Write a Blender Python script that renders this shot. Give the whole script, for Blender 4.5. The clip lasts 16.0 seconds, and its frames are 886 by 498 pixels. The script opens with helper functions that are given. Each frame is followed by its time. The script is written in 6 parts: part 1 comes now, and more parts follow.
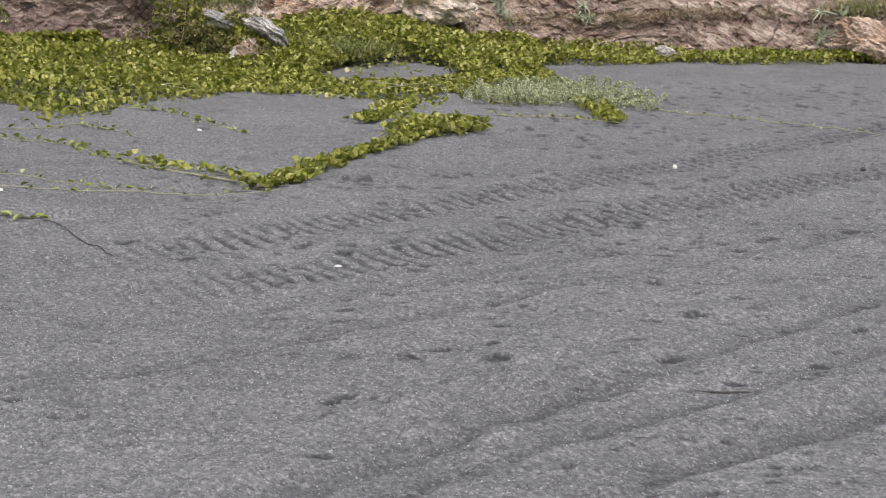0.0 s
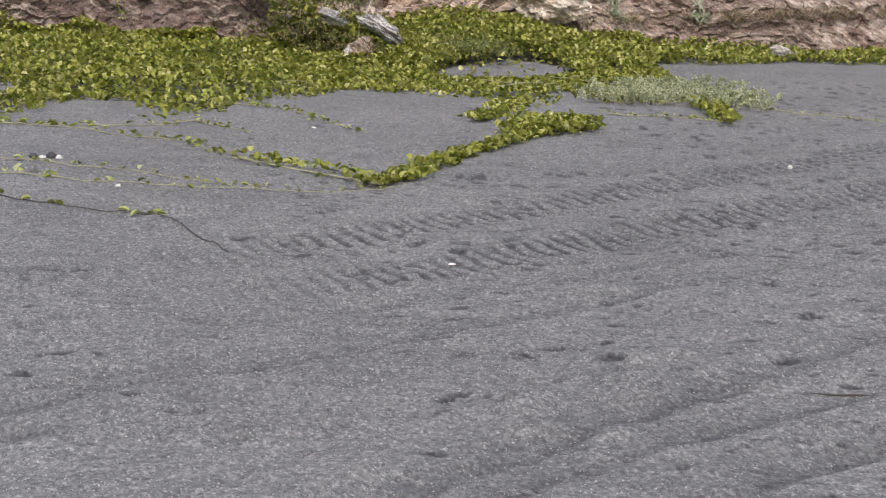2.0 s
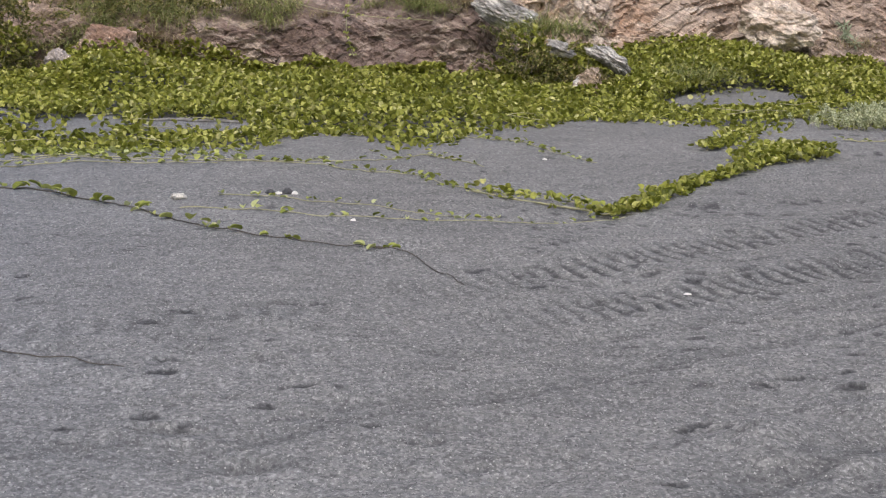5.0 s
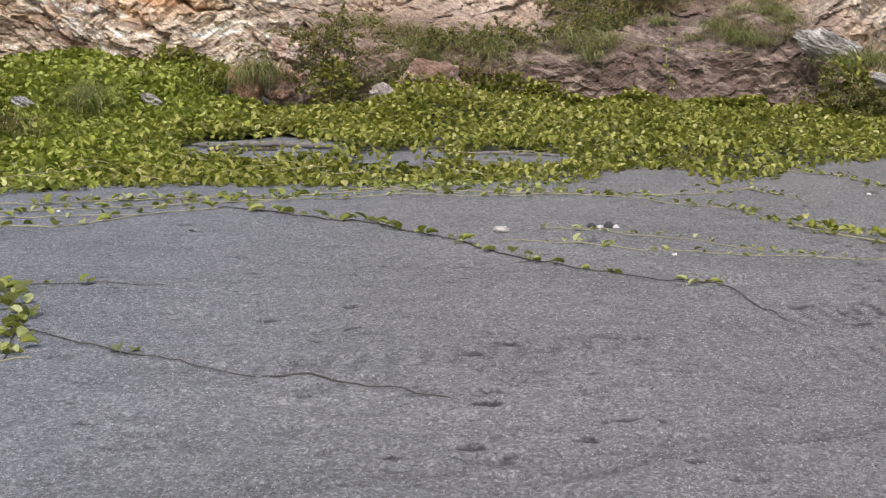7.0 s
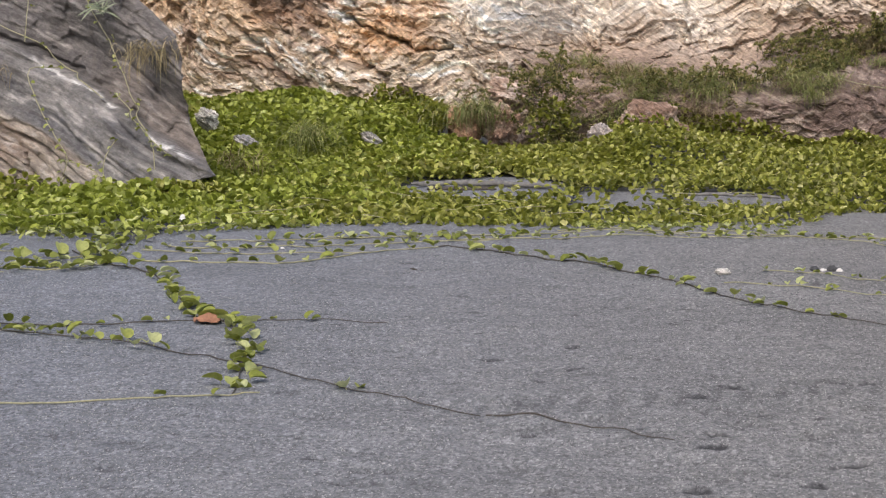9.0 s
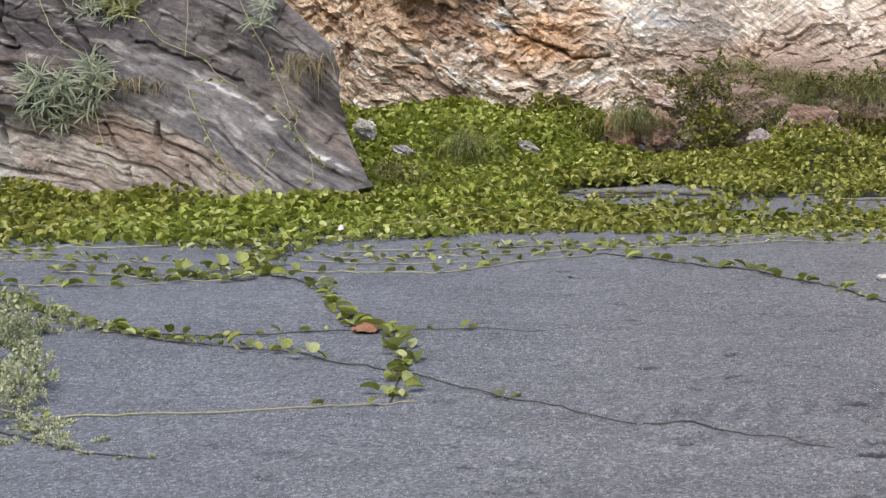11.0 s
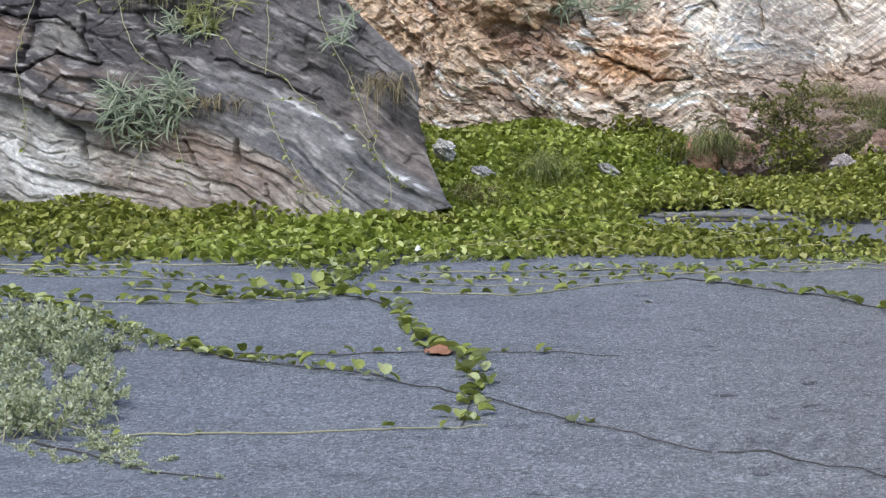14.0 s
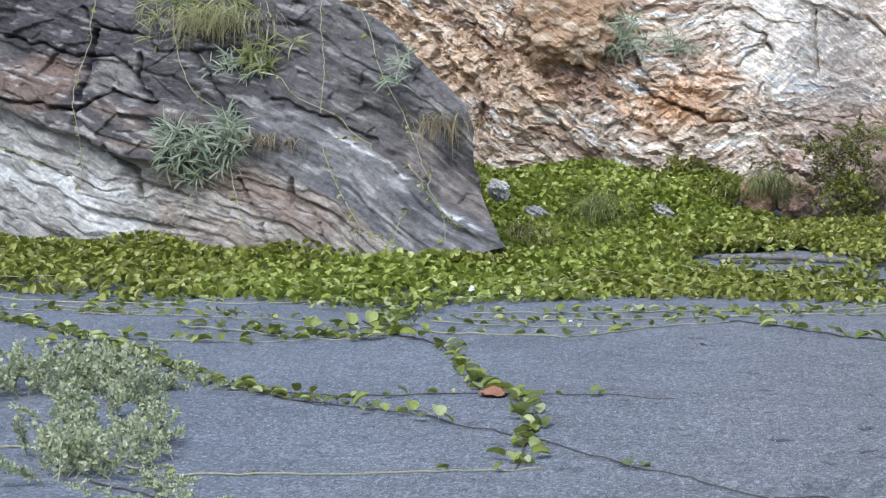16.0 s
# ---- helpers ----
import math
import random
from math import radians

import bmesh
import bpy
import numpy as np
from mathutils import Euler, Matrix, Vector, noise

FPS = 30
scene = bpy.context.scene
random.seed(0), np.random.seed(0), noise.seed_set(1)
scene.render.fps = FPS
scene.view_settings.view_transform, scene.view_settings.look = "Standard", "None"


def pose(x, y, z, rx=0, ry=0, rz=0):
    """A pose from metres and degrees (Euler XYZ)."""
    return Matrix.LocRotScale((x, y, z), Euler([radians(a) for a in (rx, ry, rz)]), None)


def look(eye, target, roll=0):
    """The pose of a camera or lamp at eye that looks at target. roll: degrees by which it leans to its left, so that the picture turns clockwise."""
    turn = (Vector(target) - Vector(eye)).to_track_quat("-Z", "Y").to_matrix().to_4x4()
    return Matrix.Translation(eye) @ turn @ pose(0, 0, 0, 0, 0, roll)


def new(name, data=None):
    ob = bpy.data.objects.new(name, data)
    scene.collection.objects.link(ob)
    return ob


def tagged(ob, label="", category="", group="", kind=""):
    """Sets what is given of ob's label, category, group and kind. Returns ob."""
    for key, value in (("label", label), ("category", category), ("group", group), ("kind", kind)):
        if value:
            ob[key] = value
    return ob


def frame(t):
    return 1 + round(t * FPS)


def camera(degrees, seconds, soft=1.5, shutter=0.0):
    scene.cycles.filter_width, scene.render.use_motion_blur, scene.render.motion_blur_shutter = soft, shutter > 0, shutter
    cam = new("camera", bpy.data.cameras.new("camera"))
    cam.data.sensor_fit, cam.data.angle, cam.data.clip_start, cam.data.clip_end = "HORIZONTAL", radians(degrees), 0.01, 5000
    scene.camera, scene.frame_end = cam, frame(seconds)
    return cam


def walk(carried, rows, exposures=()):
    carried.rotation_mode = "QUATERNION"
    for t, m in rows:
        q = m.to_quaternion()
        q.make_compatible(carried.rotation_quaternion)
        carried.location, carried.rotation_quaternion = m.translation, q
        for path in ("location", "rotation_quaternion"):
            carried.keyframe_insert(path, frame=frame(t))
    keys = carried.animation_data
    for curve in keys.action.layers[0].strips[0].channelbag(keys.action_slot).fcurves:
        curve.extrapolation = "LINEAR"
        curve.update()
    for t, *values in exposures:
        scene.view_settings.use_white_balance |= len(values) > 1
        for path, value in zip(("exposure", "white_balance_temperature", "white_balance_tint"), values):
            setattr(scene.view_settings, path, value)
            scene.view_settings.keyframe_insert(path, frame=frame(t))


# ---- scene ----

# ================= camera and its pan =================
cam = camera(23.4, 16.0, soft=1.25)
# t, x, y, z, yaw, pitch, roll
ROWS = [
    (0.0, 0.084, -0.129, 1.528, -13.542, -4.572, -0.876),
    (0.5, 0.083, -0.134, 1.528, -12.270, -4.505, -0.871),
    (1.0, 0.082, -0.133, 1.529, -12.099, -4.585, -0.971),
    (1.5, 0.074, -0.129, 1.527, -12.046, -4.565, -1.085),
    (2.0, 0.065, -0.137, 1.531, -10.568, -4.677, -1.156),
    (2.5, 0.063, -0.138, 1.531, -10.028, -4.611, -0.923),
    (3.0, 0.060, -0.143, 1.531, -8.111, -4.579, -0.601),
    (3.5, 0.056, -0.138, 1.530, -7.162, -4.437, -0.263),
    (3.7, 0.054, -0.140, 1.529, -6.971, -4.241, -0.268),
    (5.8, 0.032, -0.158, 1.534, -2.897, -3.639, -0.153),
    (6.0, 0.033, -0.172, 1.535, -2.458, -3.499, -0.285),
    (6.5, 0.025, -0.176, 1.540, 0.680, -3.378, 0.002),
    (7.0, 0.001, -0.200, 1.545, 3.885, -3.045, -0.003),
    (7.5, -0.010, -0.202, 1.549, 5.605, -2.755, -0.064),
    (8.0, -0.031, -0.213, 1.549, 7.708, -2.869, -0.278),
    (8.5, -0.045, -0.221, 1.549, 8.754, -2.464, -0.296),
    (9.0, -0.051, -0.234, 1.552, 9.542, -2.022, -0.450),
    (9.5, -0.053, -0.239, 1.552, 11.664, -1.956, -0.290),
    (10.0, -0.038, -0.245, 1.550, 12.059, -2.021, -0.337),
    (10.2, -0.036, -0.242, 1.550, 12.592, -2.000, -0.262),
    (12.3, -0.016, -0.204, 1.549, 14.467, -1.664, 0.560),
    (12.5, -0.014, -0.200, 1.549, 14.560, -1.712, 0.605),
    (13.0, -0.009, -0.182, 1.544, 14.646, -1.323, 0.445),
    (13.5, -0.012, -0.152, 1.552, 15.380, -1.259, -0.004),
    (14.0, -0.027, -0.125, 1.550, 16.028, -1.229, -0.518),
    (14.5, -0.043, -0.117, 1.553, 16.614, -0.737, -0.687),
    (15.0, -0.037, -0.128, 1.550, 16.552, -0.475, -1.036),
    (15.5, -0.041, -0.129, 1.559, 16.656, -0.328, -1.225),
    (16.0, -0.046, -0.123, 1.564, 17.409, -0.226, -0.917),
]
EXPOSURES = [(0.0, 0.13, 6400, 8), (6.0, 0.08, 6400, 9), (7.0, 0.1, 6500, 9), (9.0, 0.06, 6550, 10), (10.0, 0.06, 6450, 10), (12.5, 0.05, 5900, 7), (14.0, 0.05, 5650, 6), (14.5, 0.11, 5620, 6), (16.0, 0.20, 5400, 5)]
walk(cam, [(t, pose(x, y, z, 90 + pitch, roll, yaw)) for t, x, y, z, yaw, pitch, roll in ROWS], EXPOSURES)

# ================= sky and light: bright overcast =================
SUN_EL, SUN_AZ = 50.0, 190.0
world = bpy.data.worlds.new("overcast_sky")
scene.world = world
world.use_nodes = True
wn = world.node_tree.nodes
sky = wn.new("ShaderNodeTexSky")
sky.sky_type = "NISHITA"
sky.sun_disc = False
sky.sun_elevation, sky.sun_rotation = radians(SUN_EL), radians(SUN_AZ)
sky.dust_density = 4.0
wn["Background"].inputs["Strength"].default_value = 0.19
world.node_tree.links.new(sky.outputs[0], wn["Background"].inputs[0])
sun_data = bpy.data.lights.new("sun", "SUN")
sun_data.energy, sun_data.angle, sun_data.color = 1.3, radians(30), (1.0, 0.95, 0.88)
sun = new("sun", sun_data)
sa, se = radians(SUN_AZ), radians(SUN_EL)
sun.matrix_world = look((0, 0, 30), (-20 * math.sin(sa) * math.cos(se), -20 * math.cos(sa) * math.cos(se), 30 - 20 * math.sin(se)))


# ================= numeric helpers =================
def hashed(ix, iy, iz, seed=0):
    h = (ix.astype(np.int64) * 374761393 + iy.astype(np.int64) * 668265263 + iz.astype(np.int64) * 2147483647 + seed * 974711) & 0xFFFFFFFF
    h = ((h ^ (h >> 13)) * 1274126177) & 0xFFFFFFFF
    h = ((h ^ (h >> 16)) * 2246822519) & 0xFFFFFFFF
    return ((h ^ (h >> 15)) & 0xFFFFFF) / float(0xFFFFFF)


def smooth(a, b, x):
    t = np.clip((x - a) / (b - a), 0, 1)
    return t * t * (3 - 2 * t)


def grain(x, y, z, seed=0):
    """Value noise in -1..1."""
    x, y, z = np.broadcast_arrays(np.asarray(x, float), np.asarray(y, float), np.asarray(z, float))
    ix, iy, iz = np.floor(x), np.floor(y), np.floor(z)
    fx, fy, fz = x - ix, y - iy, z - iz
    fx, fy, fz = [f * f * f * (f * (f * 6 - 15) + 10) for f in (fx, fy, fz)]
    out = 0
    for a in (0, 1):
        for b in (0, 1):
            for c in (0, 1):
                w = (fx if a else 1 - fx) * (fy if b else 1 - fy) * (fz if c else 1 - fz)
                out = out + w * hashed(ix + a, iy + b, iz + c, seed)
    return out * 2 - 1


def fbm(x, y, z, octaves=4, seed=0, gain=0.5):
    out, amp = 0, 1.0
    for o in range(octaves):
        out = out + amp * grain(x * 2 ** o + 17.3 * o, y * 2 ** o, z * 2 ** o, seed + o)
        amp *= gain
    return out


def mesh_of(name, verts, faces, sides, material, smooth_shade=True, colours=None):
    """A mesh from numpy arrays; faces is (n, sides)."""
    verts, faces = np.asarray(verts, np.float32), np.asarray(faces, np.int32)
    me = bpy.data.meshes.new(name)
    me.vertices.add(len(verts))
    me.vertices.foreach_set("co", verts.ravel())
    me.loops.add(faces.size)
    me.loops.foreach_set("vertex_index", faces.ravel())
    me.polygons.add(len(faces))
    me.polygons.foreach_set("loop_start", np.arange(0, faces.size, sides, dtype=np.int32))
    me.polygons.foreach_set("loop_total", np.full(len(faces), sides, np.int32))
    me.polygons.foreach_set("use_smooth", np.full(len(faces), smooth_shade, bool))
    if colours is not None:
        layer = me.color_attributes.new("tone", "FLOAT_COLOR", "POINT")
        rgba = np.concatenate([colours, np.ones((len(colours), 1))], 1).astype(np.float32)
        layer.data.foreach_set("color", rgba.ravel())
    me.update(calc_edges=True)
    me.materials.append(material)
    return me


def grid_faces(rows, cols, wrap=False):
    i, j = np.meshgrid(np.arange(rows - 1), np.arange(cols if wrap else cols - 1), indexing="ij")
    k = (j + 1) % cols
    return np.stack([i * cols + j, i * cols + k, (i + 1) * cols + k, (i + 1) * cols + j], -1).reshape(-1, 4)


def thing(name, label, category, at=(0, 0, 0), group="", kind=""):
    ob = new(name)
    ob.empty_display_size = 0.1
    ob.location = at
    return tagged(ob, label, category, group, kind)


def part(name, me, parent, label="", matrix=None, kind=""):
    """A mesh object under a thing or under a part; matrix is its place relative to the parent."""
    ob = new(name, me)
    ob.parent = parent
    if matrix is not None:
        ob.matrix_basis = matrix
    if label or kind:
        tagged(ob, label, "", "", kind)
    return ob


def catmull(points, step):
    """A smooth line through the points, at about equal steps."""
    p = np.array(points, float)
    p = np.vstack([2 * p[0] - p[1], p, 2 * p[-1] - p[-2]])
    out = []
    for a, b, c, d in zip(p[:-3], p[1:-2], p[2:-1], p[3:]):
        n = max(2, int(np.linalg.norm(c - b) / step))
        t = np.linspace(0, 1, n, endpoint=False)[:, None]
        out.append(0.5 * (2 * b + (c - a) * t + (2 * a - 5 * b + 4 * c - d) * t ** 2 + (3 * b - a - 3 * c + d) * t ** 3))
    out.append(p[-2][None])
    return np.vstack(out)


def tube(line, radii, sides=6):
    """Vertices and quads of a round stalk along a line."""
    line = np.asarray(line, float)
    radii = np.broadcast_to(np.asarray(radii, float), (len(line),))
    tan = np.gradient(line, axis=0)
    tan /= np.linalg.norm(tan, axis=1)[:, None] + 1e-9
    ref = np.where(np.abs(tan[:, 2:3]) > 0.9, np.array([[1.0, 0, 0]]), np.array([[0, 0, 1.0]]))
    u = np.cross(tan, ref)
    u /= np.linalg.norm(u, axis=1)[:, None] + 1e-9
    v = np.cross(u, tan)
    a = np.linspace(0, 2 * np.pi, sides, endpoint=False)
    ring = (np.cos(a)[None, :, None] * u[:, None] + np.sin(a)[None, :, None] * v[:, None]) * radii[:, None, None] + line[:, None]
    return ring.reshape(-1, 3), grid_faces(len(line), sides, True)


def joined(pieces):
    """Join (verts, faces) pairs with equal-sided faces."""
    vs, fs, n = [], [], 0
    for v, f in pieces:
        vs.append(v)
        fs.append(np.asarray(f) + n)
        n += len(v)
    return np.vstack(vs), np.vstack(fs)


def scattered(template, places, turns, scales, tilts=None, tilt_dirs=None):
    """Many copies of a small template, joined: returns verts, tris."""
    v, f = template
    n = len(places)
    c, s = np.cos(turns), np.sin(turns)
    r = np.zeros((n, 3, 3))
    r[:, 0, 0], r[:, 0, 1], r[:, 1, 0], r[:, 1, 1], r[:, 2, 2] = c, -s, s, c, 1
    if tilts is not None:
        ax = np.stack([np.cos(tilt_dirs), np.sin(tilt_dirs), np.zeros(n)], 1)
        ct, st = np.cos(tilts), np.sin(tilts)
        k = np.zeros((n, 3, 3))
        k[:, 0, 2], k[:, 1, 2], k[:, 2, 0], k[:, 2, 1] = ax[:, 1], -ax[:, 0], -ax[:, 1], ax[:, 0]
        r = (np.eye(3)[None] + st[:, None, None] * k + (1 - ct)[:, None, None] * (k @ k)) @ r
    out = np.einsum("nij,vj->nvi", r, v) * scales[:, None, None] + places[:, None]
    faces = f[None] + (np.arange(n) * len(v))[:, None, None]
    return out.reshape(-1, 3), faces.reshape(-1, f.shape[1])


# ================= materials =================
def node_material(name):
    m = bpy.data.materials.new(name)
    m.use_nodes = True
    return m, m.node_tree.nodes, m.node_tree.links, m.node_tree.nodes["Principled BSDF"]


def ramp(nodes, stops):
    r = nodes.new("ShaderNodeValToRGB")
    el = r.color_ramp.elements
    while len(el) < len(stops):
        el.new(0.5)
    for e, (p, c) in zip(el, stops):
        e.position, e.color = p, (*c, 1)
    return r


def noise_node(nodes, links, scale, detail=3, coord=None, rough=0.55):
    n = nodes.new("ShaderNodeTexNoise")
    n.inputs["Scale"].default_value = scale
    n.inputs["Detail"].default_value = detail
    n.inputs["Roughness"].default_value = rough
    if coord is not None:
        links.new(coord, n.inputs["Vector"])
    return n


def mixed(nodes, links, a, b, fac, mode="MIX"):
    """Colour mix; a and b are sockets or colours, fac a socket or number."""
    m = nodes.new("ShaderNodeMix")
    m.data_type, m.blend_type = "RGBA", mode
    for sock, val in ((m.inputs[6], a), (m.inputs[7], b), (m.inputs[0], fac)):
        if hasattr(val, "is_linked"):
            links.new(val, sock)
        elif isinstance(val, tuple):
            sock.default_value = (*val, 1)
        else:
            sock.default_value = val
    return m.outputs[2]


def bumped(nodes, links, height, strength, distance, target, chain=None):
    b = nodes.new("ShaderNodeBump")
    b.inputs["Strength"].default_value, b.inputs["Distance"].default_value = strength, distance
    links.new(height, b.inputs["Height"])
    if chain is not None:
        links.new(chain, b.inputs["Normal"])
    links.new(b.outputs[0], target)
    return b.outputs[0]


def sand_material():
    m, n, l, bsdf = node_material("volcanic_sand")
    geo = n.new("ShaderNodeNewGeometry").outputs["Position"]
    wide = noise_node(n, l, 0.9, 4, geo)
    mid = noise_node(n, l, 11, 5, geo, 0.6)
    # grain noise drawn out in depth to fit the camera's low view
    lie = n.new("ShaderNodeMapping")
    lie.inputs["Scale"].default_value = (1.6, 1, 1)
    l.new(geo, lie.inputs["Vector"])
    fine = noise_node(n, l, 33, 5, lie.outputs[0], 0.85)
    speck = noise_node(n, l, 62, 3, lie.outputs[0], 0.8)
    base = ramp(n, [(0.3, (0.158, 0.155, 0.153)), (0.7, (0.193, 0.189, 0.186))])
    l.new(wide.outputs[0], base.inputs[0])
    part_x = n.new("ShaderNodeSeparateXYZ")
    l.new(geo, part_x.inputs[0])
    # bluer towards the left: a white-balance cast put into the sand colour
    blue_shift = n.new("ShaderNodeMapRange")
    blue_shift.interpolation_type = "SMOOTHSTEP"
    blue_shift.inputs[1].default_value, blue_shift.inputs[2].default_value = 1.0, -4.0
    l.new(part_x.outputs[0], blue_shift.inputs[0])
    tint = mixed(n, l, (1.0, 1.0, 1.0), (0.92, 1.0, 1.15), blue_shift.outputs[0])
    base_c = mixed(n, l, base.outputs[0], tint, 1.0, "MULTIPLY")
    midr = ramp(n, [(0.3, (0.86, 0.86, 0.87)), (0.7, (1.1, 1.1, 1.09))])
    l.new(mid.outputs[0], midr.inputs[0])
    c = mixed(n, l, base_c, midr.outputs[0], 1.0, "MULTIPLY")
    finer = ramp(n, [(0.36, (0.58, 0.58, 0.59)), (0.5, (0.98, 0.98, 0.98)), (0.64, (1.46, 1.45, 1.44))])
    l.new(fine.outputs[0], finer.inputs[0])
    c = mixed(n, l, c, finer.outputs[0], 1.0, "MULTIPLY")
    cell = n.new("ShaderNodeTexVoronoi")
    cell.inputs["Scale"].default_value = 58
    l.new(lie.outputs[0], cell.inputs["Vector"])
    pick = n.new("ShaderNodeSeparateColor")
    l.new(cell.outputs["Color"], pick.inputs[0])
    grains = ramp(n, [(0.0, (0.72, 0.72, 0.725)), (0.45, (0.94, 0.94, 0.94)), (0.8, (1.12, 1.12, 1.11)), (1.0, (1.50, 1.49, 1.47))])
    l.new(pick.outputs[0], grains.inputs[0])
    c = mixed(n, l, c, grains.outputs[0], 1.0, "MULTIPLY")
    spr = ramp(n, [(0.60, (0, 0, 0)), (0.70, (1, 1, 1))])
    l.new(speck.outputs[0], spr.inputs[0])
    c = mixed(n, l, c, (0.55, 0.54, 0.52), spr.outputs[0])
    # shade of prints, ruts, ribs and creeper painted into the sand as darker colour
    sand_shade = n.new("ShaderNodeAttribute")
    sand_shade.attribute_name = "tone"
    c = mixed(n, l, c, mixed(n, l, c, (0.30, 0.30, 0.315), 1.0, "MULTIPLY"), sand_shade.outputs["Fac"])
    l.new(c, bsdf.inputs["Base Color"])
    bsdf.inputs["Roughness"].default_value = 0.92
    bsdf.inputs["Specular IOR Level"].default_value = 0.25
    b1 = bumped(n, l, mid.outputs[0], 0.5, 0.02, bsdf.inputs["Normal"])
    bumped(n, l, fine.outputs[0], 0.35, 0.010, bsdf.inputs["Normal"], b1)
    return m


def rock_material(name, scale=1.0, dip=25.0, contrast=1.0, gritty=1.0):
    """Layered stone: its colour zones lie on the mesh; streaks along the dip, grain and fine relief come from here."""
    m, n, l, bsdf = node_material(name)
    geo = n.new("ShaderNodeNewGeometry").outputs["Position"]
    tone = n.new("ShaderNodeAttribute")
    tone.attribute_name = "tone"
    turn = n.new("ShaderNodeMapping")
    turn.vector_type = "TEXTURE"
    turn.inputs["Rotation"].default_value = (0, radians(dip), 0)
    turn.inputs["Scale"].default_value = (1.5, 1, 0.22)
    l.new(geo, turn.inputs["Vector"])
    streak = noise_node(n, l, 5 * scale, 5, turn.outputs[0], 0.68)
    streak.inputs["Distortion"].default_value = 0.6
    mid = noise_node(n, l, 9 * scale, 5, geo, 0.65)
    fine = noise_node(n, l, 45 * scale, 5, geo, 0.75)
    k = contrast
    r0 = ramp(n, [(0.34, (1 - 0.5 * k, 1 - 0.52 * k, 1 - 0.52 * k)), (0.5, (1, 1, 1)), (0.66, (1 + 0.62 * k, 1 + 0.62 * k, 1 + 0.62 * k))])
    l.new(streak.outputs[0], r0.inputs[0])
    r1 = ramp(n, [(0.3, (0.72, 0.72, 0.74)), (0.7, (1.22, 1.2, 1.17))])
    l.new(mid.outputs[0], r1.inputs[0])
    g = 0.45 * gritty
    r2 = ramp(n, [(0.32, (1 - g, 1 - g, 1 - g)), (0.68, (1 + g, 1 + g, 1 + g))])
    l.new(fine.outputs[0], r2.inputs[0])
    c = mixed(n, l, tone.outputs["Color"], r0.outputs[0], 1.0, "MULTIPLY")
    c = mixed(n, l, c, r1.outputs[0], 1.0, "MULTIPLY")
    c = mixed(n, l, c, r2.outputs[0], 1.0, "MULTIPLY")
    l.new(c, bsdf.inputs["Base Color"])
    bsdf.inputs["Roughness"].default_value = 0.88
    bsdf.inputs["Specular IOR Level"].default_value = 0.3
    b0 = bumped(n, l, streak.outputs[0], 0.4, 0.04, bsdf.inputs["Normal"])
    b1 = bumped(n, l, mid.outputs[0], 0.5, 0.04, bsdf.inputs["Normal"], b0)
    bumped(n, l, fine.outputs[0], 0.8 * gritty, 0.015, bsdf.inputs["Normal"], b1)
    return m


def leaf_material(name, stops, per_object, through_light=0.25, rough=0.5, patch=0.0):
    """Foliage: colour varies from leaf to leaf, and softly over the ground."""
    m, n, l, bsdf = node_material(name)
    if per_object:
        rnd = n.new("ShaderNodeObjectInfo").outputs["Random"]
    else:
        rnd = n.new("ShaderNodeNewGeometry").outputs["Random Per Island"]
    geo = n.new("ShaderNodeNewGeometry").outputs["Position"]
    wide = noise_node(n, l, 1.3, 3, geo)
    fine = noise_node(n, l, 60, 2, geo)
    add = n.new("ShaderNodeMath")
    add.operation = "MULTIPLY_ADD"
    l.new(wide.outputs[0], add.inputs[0])
    add.inputs[1].default_value = patch
    l.new(rnd, add.inputs[2])
    sub = n.new("ShaderNodeMath")
    sub.operation = "SUBTRACT"
    l.new(add.outputs[0], sub.inputs[0])
    sub.inputs[1].default_value = patch * 0.5
    r = ramp(n, stops)
    l.new(sub.outputs[0], r.inputs[0])
    vein = ramp(n, [(0.3, (0.8, 0.82, 0.8)), (0.7, (1.15, 1.15, 1.1))])
    l.new(fine.outputs[0], vein.inputs[0])
    c = mixed(n, l, r.outputs[0], vein.outputs[0], 1.0, "MULTIPLY")
    l.new(c, bsdf.inputs["Base Color"])
    bsdf.inputs["Roughness"].default_value = rough
    bsdf.inputs["Specular IOR Level"].default_value = 0.32
    tr = n.new("ShaderNodeBsdfTranslucent")
    l.new(c, tr.inputs["Color"])
    mx = n.new("ShaderNodeMixShader")
    mx.inputs[0].default_value = through_light
    l.new(bsdf.outputs[0], mx.inputs[1])
    l.new(tr.outputs[0], mx.inputs[2])
    l.new(mx.outputs[0], n["Material Output"].inputs["Surface"])
    return m


def plain_material(name, dark, light, scale=30, rough=0.8):
    m, n, l, bsdf = node_material(name)
    geo = n.new("ShaderNodeNewGeometry").outputs["Position"]
    t = noise_node(n, l, scale, 4, geo, 0.65)
    r = ramp(n, [(0.3, dark), (0.7, light)])
    l.new(t.outputs[0], r.inputs[0])
    l.new(r.outputs[0], bsdf.inputs["Base Color"])
    bsdf.inputs["Roughness"].default_value = rough
    bumped(n, l, t.outputs[0], 0.4, 0.004, bsdf.inputs["Normal"])
    return m


